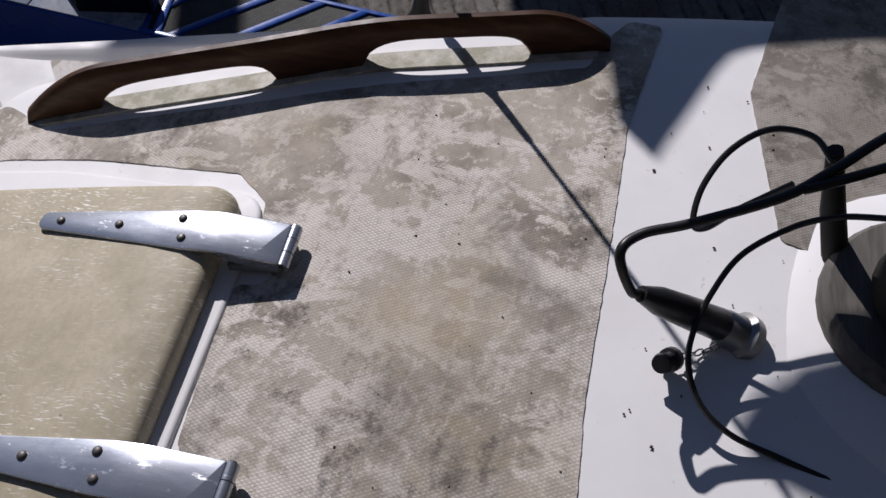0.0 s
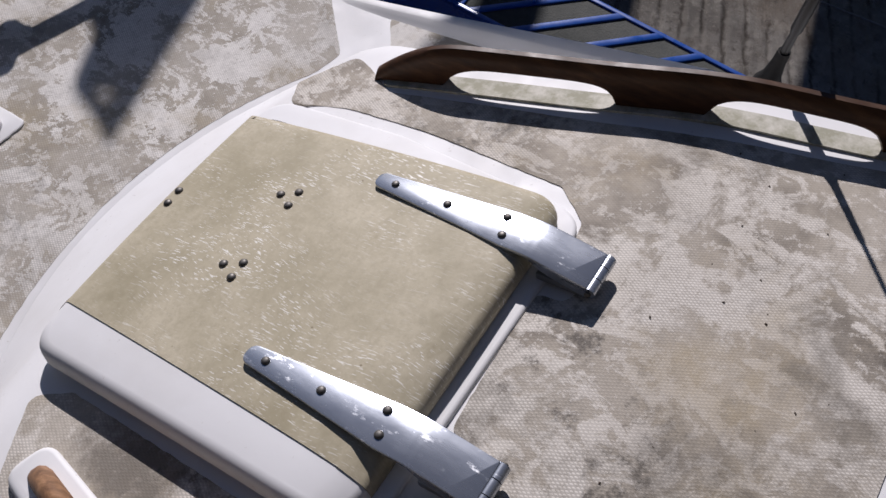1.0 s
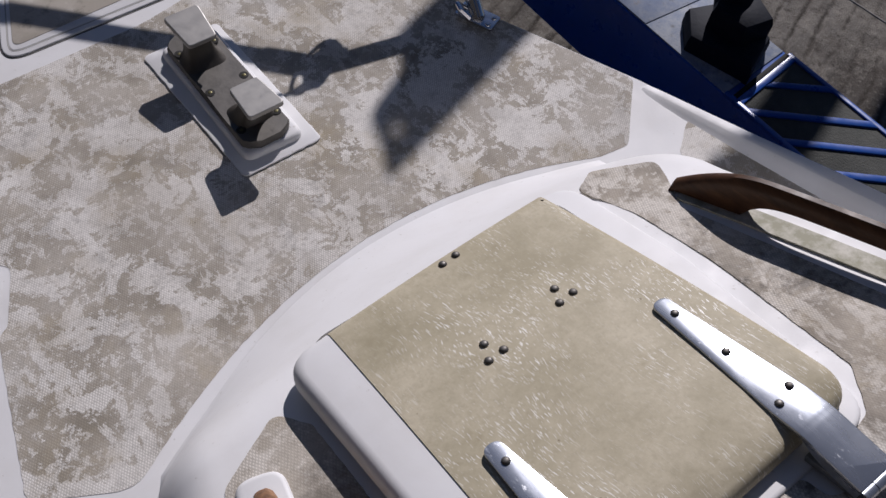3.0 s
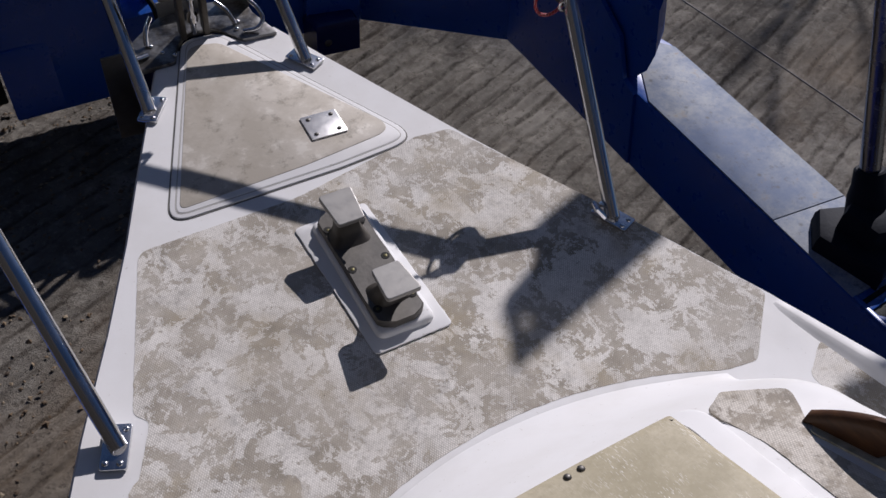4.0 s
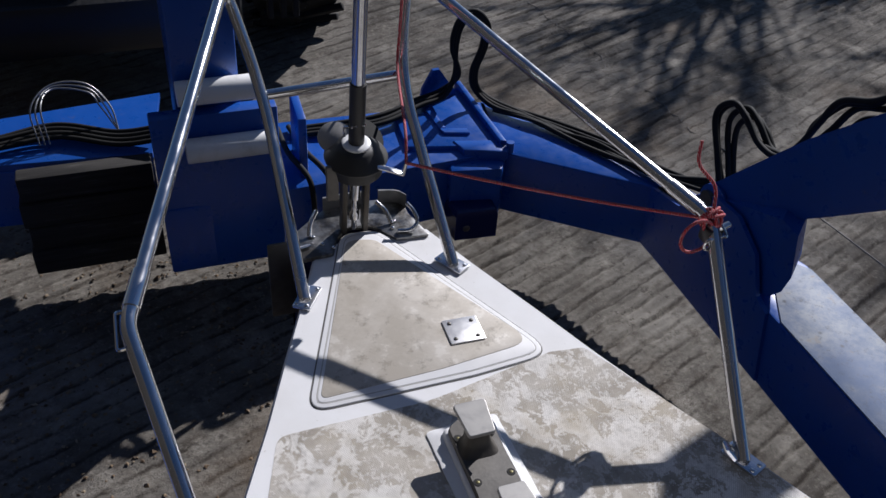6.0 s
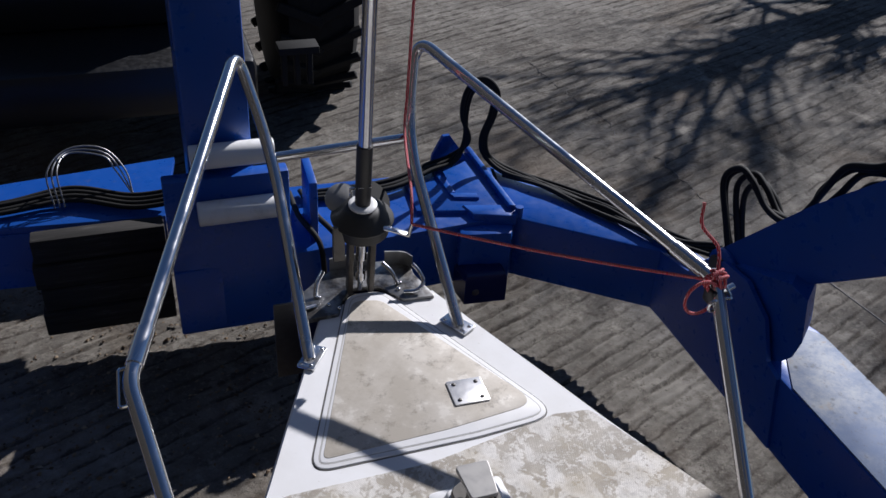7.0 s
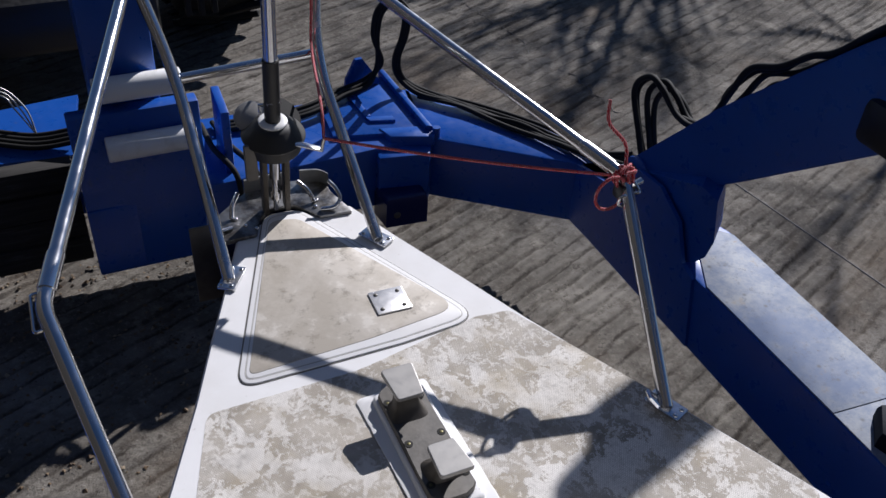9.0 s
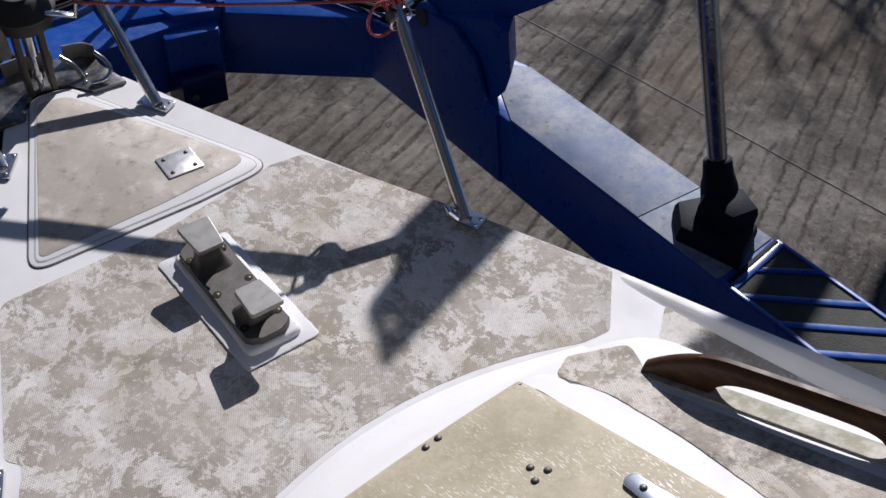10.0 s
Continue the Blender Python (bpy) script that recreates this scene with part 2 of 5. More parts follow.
    k.colour(c).rough(k.ramp(k.noise(20.0, 4.0), (0.3, 0.24), (0.7, 0.42))).bump(k.noise(50.0, 3.0), 0.05, 0.002)
    k.b.inputs["Specular IOR Level"].default_value = 0.55
    m["blue"] = k.m
    k = Nodes("worn_blue_plate", 0.64)
    k.b.inputs["Specular IOR Level"].default_value = 0.28
    c = k.mix(k.ramp(k.noise(16.0, 11.0, 0.78), (0.36, 0.0), (0.66, 1.0)), (0.15, 0.19, 0.28), (0.37, 0.39, 0.41))
    c = k.mix(k.ramp(k.noise(2.2, 6.0, 0.65), (0.45, 0.0), (0.62, 0.75)), c, (0.075, 0.13, 0.27))
    c = k.mix(k.ramp(k.cells(11.0), (0.03, 1.0), (0.12, 0.0)), c, (0.10, 0.11, 0.13))
    c = k.mix(k.ramp(k.noise(16.0, 6.0, 0.7), (0.62, 0.0), (0.72, 0.6)), c, (0.22, 0.16, 0.10))
    c = k.mix(k.ramp(k.noise(34.0, 9.0, 0.78), (0.55, 0.0), (0.66, 0.75)), c, (0.085, 0.09, 0.105))
    k.colour(c).bump(k.noise(60.0, 5.0), 0.12, 0.002)
    m["plate"] = k.m
    k = Nodes("hull_navy", 0.25)
    k.colour(k.mix(k.noise(4.0), (0.008, 0.012, 0.07), (0.014, 0.02, 0.10)))
    m["navy"] = k.m

    k = Nodes("ribbed_concrete", 0.92)
    c = k.mix(k.ramp(k.noise(1.3, 8.0, 0.68), (0.36, 0.0), (0.62, 1.0)), (0.070, 0.060, 0.048), (0.200, 0.184, 0.157))
    c = k.mix(k.ramp(k.noise(12.0, 8.0, 0.74), (0.48, 0.0), (0.66, 0.8)), c, (0.060, 0.046, 0.033))
    c = k.mix(k.ramp(k.noise(48.0, 7.0, 0.72), (0.54, 0.0), (0.68, 0.6)), c, (0.30, 0.277, 0.235))
    dot = k.t.nodes.new("ShaderNodeVectorMath")
    dot.operation = "DOT_PRODUCT"
    dot.inputs[1].default_value = (-math.sin(radians(22.2)), math.cos(radians(22.2)), 0)
    k.link(k.co, dot.inputs[0])
    v = k.math("ADD", dot.outputs["Value"], k.math("MULTIPLY", k.math("SUBTRACT", k.noise(6.0, 6.0, 0.70), 0.5), 0.075))
    ph = k.math("ABSOLUTE", k.math("SUBTRACT", k.math("FRACT", k.math("DIVIDE", v, 0.092)), 0.5))
    dirt = k.math("MULTIPLY", k.ramp(ph, (0.03, 1.0), (0.15, 0.0)), k.ramp(k.noise(3.4, 7.0, 0.72), (0.36, 0.0), (0.54, 0.95)))
    c = k.mix(dirt, c, (0.030, 0.022, 0.015))
    c = k.mix(k.ramp(k.noise(5.0, 9.0, 0.76), (0.52, 0.0), (0.66, 0.65)), c, (0.30, 0.277, 0.235))
    c = k.mix(k.ramp(k.noise(0.8, 5.0, 0.6), (0.52, 0.0), (0.68, 0.55)), c, (0.145, 0.105, 0.066))
    c = k.mix(k.ramp(k.noise(23.0, 9.0, 0.78), (0.56, 0.0), (0.64, 0.75)), c, (0.040, 0.030, 0.021))
    k.colour(c).bump(k.noise(30.0, 9.0, 0.74), 0.8, 0.012).bump(k.noise(160.0, 5.0), 0.5, 0.004)
    m["ground"] = k.m

    k = Nodes("black_rubber", 0.75)
    k.b.inputs["Specular IOR Level"].default_value = 0.25
    k.colour(k.mix(k.noise(30.0, 5.0), (0.007, 0.007, 0.0075), (0.02, 0.0195, 0.018))).bump(k.noise(90.0), 0.2, 0.001)
    m["rubber"] = k.m
    k = Nodes("black_plastic", 0.35)
    k.colour((0.012, 0.012, 0.013)).rough(k.ramp(k.noise(40.0), (0.3, 0.28), (0.7, 0.5)))
    m["plastic"] = k.m
    k = Nodes("furler_plastic", 0.5)
    k.colour(k.mix(k.noise(20.0, 5.0), (0.012, 0.012, 0.0115), (0.03, 0.029, 0.027))).bump(k.noise(80.0), 0.15, 0.001)
    m["drum"] = k.m
    k = Nodes("old_timber", 0.85)
    g = k.noise(6.0, 6.0, 0.65, stretch=(1.0, 10.0, 10.0))
    k.colour(k.ramp(g, (0.3, (0.05, 0.045, 0.04)), (0.7, (0.16, 0.145, 0.13)))).bump(g, 0.5, 0.004)
    m["timber"] = k.m
    # darker copy of the timber; the fender planks' shade is put into it
    k = Nodes("near_black_timber", 0.85)
    g = k.noise(5.0, 6.0, 0.65, stretch=(1.0, 10.0, 10.0))
    k.colour(k.ramp(g, (0.3, (0.010, 0.009, 0.008)), (0.6, (0.028, 0.025, 0.022)), (0.8, (0.09, 0.085, 0.078)))).bump(g, 0.5, 0.004)
    m["dark_timber"] = k.m
    k = Nodes("white_pipe", 0.4)
    c = k.mix(k.ramp(k.noise(9.0, 6.0, 0.7), (0.55, 0.0), (0.75, 0.6)), (0.84, 0.84, 0.82), (0.50, 0.49, 0.45))
    k.colour(c)
    m["pipe"] = k.m
    k = Nodes("red_rope", 0.8)
    w = k.node("ShaderNodeTexWave", Scale=95.0, Distortion=6.0)
    k.link(k.co, w.inputs[0])
    c = k.mix(k.ramp(w.outputs["Fac"], (0.80, 0.0), (0.94, 0.8)), (0.36, 0.010, 0.022), (0.62, 0.45, 0.45))
    k.colour(c).bump(w.outputs["Fac"], 0.5, 0.001)
    m["rope"] = k.m
    k = Nodes("sealant", 0.8)
    k.colour(k.mix(k.noise(40.0, 5.0), (0.10, 0.095, 0.085), (0.26, 0.25, 0.23)))
    m["groove"] = k.m
    k = Nodes("stained_bedding", 0.8)
    k.colour(k.mix(k.ramp(k.noise(35.0, 7.0, 0.7), (0.40, 0.0), (0.62, 1.0)), (0.33, 0.32, 0.24), (0.58, 0.56, 0.49)))
    m["bed"] = k.m
    k = Nodes("grey_seam", 0.7)
    k.colour(k.mix(k.noise(20.0, 5.0), (0.36, 0.35, 0.32), (0.55, 0.53, 0.50)))
    m["seam"] = k.m
    k = Nodes("dead_leaves", 0.85)
    isl = k.t.nodes.new("ShaderNodeNewGeometry").outputs["Random Per Island"]
    k.colour(k.ramp(isl, (0.0, (0.05, 0.034, 0.02)), (0.45, (0.14, 0.092, 0.05)), (0.8, (0.20, 0.145, 0.088)), (1.0, (0.27, 0.22, 0.15))))
    m["litter"] = k.m
    k = Nodes("bark", 0.9)
    k.colour(k.mix(k.noise(12.0, 6.0), (0.06, 0.045, 0.035), (0.13, 0.10, 0.08)))
    m["bark"] = k.m
    k = Nodes("grating", 0.85)
    k.colour(k.mix(k.noise(25.0, 6.0), (0.03, 0.035, 0.03), (0.09, 0.09, 0.08))).bump(k.noise(140.0), 0.6, 0.004)
    m["grate"] = k.m
    return m


M = make_materials()


# ---- building helpers ----
def part(name, bm, material, parent=None, label="", smooth=True):
    """One mesh object from a bmesh, under a thing or a part."""
    bmesh.ops.recalc_face_normals(bm, faces=bm.faces)
    me = bpy.data.meshes.new(name)
    bm.to_mesh(me)
    bm.free()
    me.materials.append(material)
    if smooth:
        me.polygons.foreach_set("use_smooth", [True] * len(me.polygons))
        me.set_sharp_from_angle(angle=radians(40))
    ob = new(name, me)
    if parent:
        ob.parent = parent
    if label:
        ob["label"] = label
    return ob


def thing(name, label, category, at=(0, 0, 0), group="", kind=""):
    ob = new(name)
    ob.location = at
    ob.empty_display_size = 0.05
    return tagged(ob, label, category, group, kind)


def rounded(poly, r, n=6):
    """A 2D outline with its corners rounded; r is one radius or one a corner."""
    out = []
    for i, p in enumerate(poly):
        p = Vector(p)
        a, b = Vector(poly[i - 1]) - p, Vector(poly[(i + 1) % len(poly)]) - p
        rr = r[i] if isinstance(r, (list, tuple)) else r
        ang = a.angle(b)
        d = min(rr / max(math.tan(ang / 2), 1e-4), a.length * 0.48, b.length * 0.48)
        s, e = p + a.normalized() * d, p + b.normalized() * d
        for j in range(n + 1):
            t = j / n
            out.append((1 - t) ** 2 * s + 2 * t * (1 - t) * p + t * t * e)
    return out


def offset(poly, d):
    """The outline moved inwards by d (counter-clockwise outlines)."""
    n, out = len(poly), []
    area = sum(poly[i - 1].x * poly[i].y - poly[i].x * poly[i - 1].y for i in range(n))
    sign = 1 if area > 0 else -1
    for i in range(n):
        a, b = poly[i] - poly[i - 1], poly[(i + 1) % n] - poly[i]
        nrm = Vector((-(a.y + b.y), a.x + b.x))
        nrm = nrm.normalized() if nrm.length > 1e-9 else Vector((0, 0))
        out.append(poly[i] + nrm * d * sign)
    return out


def slab(outline, z0, z1, bevel=0.003, steps=3, zmap=None, bm=None):
    """A plate with a rounded upper edge; z0 and z1 may follow a surface by zmap(x, y)."""
    bm = bm or bmesh.new()
    rings = [(outline, z0)]
    for j in range(steps + 1):
        a = j / steps * math.pi / 2
        rings.append((offset(outline, bevel * (1 - math.cos(a))), z1 - bevel * (1 - math.sin(a))))
    loops = []
    for pts, z in rings:
        loops.append([bm.verts.new((p.x, p.y, z + (zmap(p.x, p.y) if zmap else 0))) for p in pts])
    n = len(outline)
    for lo, hi in zip(loops, loops[1:]):
        for i in range(n):
            bm.faces.new((lo[i], lo[(i + 1) % n], hi[(i + 1) % n], hi[i]))
    bm.faces.new(loops[-1])
    bm.faces.new(list(reversed(loops[0])))
    return bm


def draped(outline, surf, lift, step=0.05, skirt=0.006):
    """A thin sheet that lies on surf(x, y)."""
    bm = bmesh.new()
    bm.faces.new([bm.verts.new((p.x, p.y, 0)) for p in outline])
    xs, ys = [p.x for p in outline], [p.y for p in outline]
    for lo, hi, nrm in ((min(xs), max(xs), Vector((1, 0, 0))), (min(ys), max(ys), Vector((0, 1, 0)))):
        k = lo + step
        while k < hi:
            bmesh.ops.bisect_plane(bm, geom=bm.verts[:] + bm.edges[:] + bm.faces[:], plane_co=nrm * k, plane_no=nrm)
            k += step
    rim = [e for e in bm.edges if e.is_boundary]
    ext = bmesh.ops.extrude_edge_only(bm, edges=rim)["geom"]
    low = {v for v in ext if isinstance(v, bmesh.types.BMVert)}
    for v in bm.verts:
        v.co.z = surf(v.co.x, v.co.y) + lift - (skirt if v in low else 0)
    return bm


def tube(points, r, sides=12, bm=None, closed=False, caps=True):
    """A round bar along points; r is one radius or one a point."""
    bm = bm or bmesh.new()
    pts = [Vector(p) for p in points]
    n, rings, up = len(pts), [], None
    for i, p in enumerate(pts):
        if closed:
            d = pts[(i + 1) % n] - pts[i - 1]
        else:
            d = pts[min(i + 1, n - 1)] - pts[max(i - 1, 0)]
        d.normalize()
        if up is None:
            up = d.orthogonal().normalized()
        else:
            up = (up - d * up.dot(d)).normalized()
        side, rr = d.cross(up), r[i] if isinstance(r, (list, tuple)) else r
        rings.append([bm.verts.new(p + (up * math.cos(a) + side * math.sin(a)) * rr) for a in (2 * math.pi * j / sides for j in range(sides))])
    pairs = list(zip(rings, rings[1:])) + ([(rings[-1], rings[0])] if closed else [])
    for a, b in pairs:
        for j in range(sides):
            bm.faces.new((a[j], a[(j + 1) % sides], b[(j + 1) % sides], b[j]))
    if caps and not closed:
        bm.faces.new(list(reversed(rings[0])))
        bm.faces.new(rings[-1])
    return bm


def smooth_path(points, n=8):
    """A Catmull-Rom curve through the points."""
    p = [Vector(q) for q in points]
    p = [2 * p[0] - p[1]] + p + [2 * p[-1] - p[-2]]
    out = []
    for i in range(1, len(p) - 2):
        for j in range(n):
            t = j / n
            a, b, c, d = p[i - 1], p[i], p[i + 1], p[i + 2]
            out.append(0.5 * (2 * b + (c - a) * t + (2 * a - 5 * b + 4 * c - d) * t * t + (3 * b - a - 3 * c + d) * t ** 3))
    out.append(p[-2])
    return out


def bent(points, r, n=8):
    """A path of straight runs with rounded bends of radius r (one, or one a bend)."""
    p = [Vector(q) for q in points]
    out = [p[0]]
    for i in range(1, len(p) - 1):
        a, b = (p[i - 1] - p[i]), (p[i + 1] - p[i])
        rr = r[i - 1] if isinstance(r, (list, tuple)) else r
        d = min(rr, a.length * 0.49, b.length * 0.49)
        s, e = p[i] + a.normalized() * d, p[i] + b.normalized() * d
        for j in range(n + 1):
            t = j / n
            out.append((1 - t) ** 2 * s + 2 * t * (1 - t) * p[i] + t * t * e)
    out.append(p[-1])
    return out


def box(lo, hi, bevel=0.004, bm=None, m=None, seg=2):
    """A block with bevelled edges."""
    b = bmesh.new()
    bmesh.ops.create_cube(b, size=1.0)
    for v in b.verts:
        v.co = Vector([(lo[i] + hi[i]) / 2 + v.co[i] * (hi[i] - lo[i]) for i in range(3)])
    if bevel:
        bmesh.ops.bevel(b, geom=b.edges[:], offset=bevel, segments=seg, affect="EDGES", profile=0.5)
    if m is not None:
        bmesh.ops.transform(b, matrix=m, verts=b.verts)
    if bm is None:
        return b
    join(bm, b)
    return bm


def join(bm, other):
    me = bpy.data.meshes.new("tmp")
    other.to_mesh(me)
    other.free()
    bm.from_mesh(me)
    bpy.data.meshes.remove(me)
    return bm


def dome(at, normal, r, h, sides=10, bm=None):
    """A domed rivet or screw head."""
    bm = bm or bmesh.new()
    q = Vector(normal).to_track_quat("Z", "Y").to_matrix()
    prof = [(1.0, 0.0), (0.98, 0.35), (0.75, 0.75), (0.4, 0.95)]
    rings = [[bm.verts.new(Vector(at) + q @ Vector((math.cos(a) * r * k, math.sin(a) * r * k, h * z))) for a in (2 * math.pi * j / sides for j in range(sides))] for k, z in prof]
    for a, b in zip(rings, rings[1:]):
        for j in range(sides):
            bm.faces.new((a[j], a[(j + 1) % sides], b[(j + 1) % sides], b[j]))
    bm.faces.new(rings[-1])
    return bm


def turned(profile, at, axis=(0, 0, 1), sides=24, bm=None):
    """A solid of revolution from (radius, height) pairs."""
    bm = bm or bmesh.new()
    q = Vector(axis).to_track_quat("Z", "Y").to_matrix()
    rings = [[bm.verts.new(Vector(at) + q @ Vector((math.cos(a) * r, math.sin(a) * r, z))) for a in (2 * math.pi * j / sides for j in range(sides))] for r, z in profile]
    for a, b in zip(rings, rings[1:]):
        for j in range(sides):
            bm.faces.new((a[j], a[(j + 1) % sides], b[(j + 1) % sides], b[j]))
    bm.faces.new(list(reversed(rings[0])))
    bm.faces.new(rings[-1])
    return bm


def prism(poly, z0, z1, bevel=0.006):
    return slab([Vector(p) for p in poly], z0, z1, bevel, 2)


# ---- ground ----
GROUND = -1.5


def build_ground():
    """Tamped concrete yard with ribs, one sheet to the horizon."""
    rng = random.Random(4)
    ang = radians(22.2)
    ax, ay = Vector((math.cos(ang), math.sin(ang), 0)), Vector((-math.sin(ang), math.cos(ang), 0))
    verts, faces = [], []
    us = np.concatenate([[-600, -60, -12], np.arange(-3.5, 8.01, 0.06), [20, 60, 600]])
    vs = np.concatenate([[-600, -60, -14], np.arange(-4.5, 9.0, 0.0105), [16, 60, 600]])
    for u in us:
        for v in vs:
            p = ax * float(u) + ay * float(v)
            h = 0.0
            if -3.5 <= u <= 8 and -4.5 <= v <= 9:
                wob = 0.020 * noise.noise((u * 2.2, v * 3, 3)) + 0.010 * noise.noise((u * 11, v * 11, 6))
                amp = min(max(noise.noise((u * 0.9, v * 1.6, 7)) * 1.9 + 0.45, 0.0), 1)
                ph = ((v + wob) / 0.092) % 1.0 - 0.5
                cut = math.exp(-(ph / 0.11) ** 2)
                h = -0.019 * amp * cut + 0.004 * amp * math.cos(ph * 6.28) + 0.010 * noise.noise((u * 5, v * 8, 1)) + 0.008 * noise.noise((u * 14, v * 26, 5)) + 0.006 * noise.noise((u * 15, v * 50, 8))
            # smooth strip along the joint between two slabs
            h *= min(1.0, (abs(p.x - float(np.interp(-p.y, [-1.9, -0.9, -0.1, 1.5, 4.0], [2.80, 2.93, 3.02, 3.2, 3.5]))) / 0.10) ** 2)
            verts.append((p.x, p.y, GROUND + h))
    n = len(vs)
    for i in range(len(us) - 1):
        for j in range(n - 1):
            a = i * n + j
            faces.append((a, a + n, a + n + 1, a + 1))
    me = bpy.data.meshes.new("ground")
    me.from_pydata(verts, [], faces)
    me.materials.append(M["ground"])
    me.polygons.foreach_set("use_smooth", [True] * len(me.polygons))
    tagged(new("ground", me), "ribbed grey-brown concrete yard, dirty and worn", "ground", kind="structure")
    # straight joint between two slabs
    path = [p + Vector((0, 0, GROUND - 0.002)) for p in smooth_path([Vector((2.80, 1.9, 0)), Vector((2.93, 0.9, 0)), Vector((3.02, 0.1, 0)), Vector((3.2, -1.5, 0)), Vector((3.5, -4.0, 0))], 16)]
    tagged(part("joint", tube(path, 0.006, 6), M["groove"]), "dark joint between two concrete slabs", "joint", kind="structure")
    # one long crooked crack and a shorter one
    for pts, w in (([(2.40, 4.9), (2.455, 4.112), (2.56, 3.52), (2.504, 3.302), (2.63, 2.988), (2.649, 2.494), (2.80, 2.0), (2.86, 1.65)], 0.0032),
                   ([(1.9, 3.9), (2.05, 3.5), (2.2, 3.35), (2.45, 3.32)], 0.0022)):
        path = []
        for a, b in zip(pts, pts[1:]):
            n = max(2, int(math.dist(a, b) / 0.05))
            path += [Vector((a[0] + (b[0] - a[0]) * i / n + rng.gauss(0, 0.008), a[1] + (b[1] - a[1]) * i / n, GROUND - 0.001 + rng.uniform(-0.004, 0.002))) for i in range(n)]
        tagged(part("crack", tube(path, [w * rng.uniform(0.5, 1.2) for _ in path], 5), M["groove"]), "crooked crack in the concrete", "crack", kind="structure")


build_ground()
# Two unseen walls, added only to hold back skylight and deepen the shade.
bm = box((-4.2, -6.4, GROUND - 0.05), (-4.0, 4.0, 8.0), 0.01)
tagged(part("sky_block_port", bm, M["dark_timber"]), "plain dark unseen wall, added to block skylight", "wall", kind="structure")
bm = box((-4.0, -6.4, GROUND - 0.05), (3.5, -6.2, 8.0), 0.01)
tagged(part("sky_block_aft", bm, M["dark_timber"]), "plain dark unseen wall, added to block skylight", "wall", kind="structure")


# ---- the boat's deck ----
def half_beam(y):
    """Half the deck's width."""
    ys = [0.14, 0.0, -0.2, -0.33, -0.5, -0.66, -0.9, -1.0, -1.1, -1.22, -1.4, -1.83, -2.6]
    hs = [0.125, 0.182, 0.268, 0.322, 0.400, 0.480, 0.588, 0.623, 0.660, 0.706, 0.775, 0.94, 1.12]
    return float(np.interp(-y, [-v for v in ys], hs))


def roof_z(x, y):
    """Height of the coachroof over the foredeck."""
    u = max(-(y + 1.1), -0.3)
    return 0.188 + 0.368 * u - 0.136 * u * u - 0.12 * x * x + 0.009 * math.exp(-((y + 1.56) / 0.10) ** 2)


def roof_front(x):
    return -0.915 - 0.62 * (x - 0.06) ** 2


def roof_side(y):
    return float(np.interp(-y, [0.9, 1.1, 1.3, 1.8, 2.6], [0.30, 0.44, 0.50, 0.66, 0.80]))


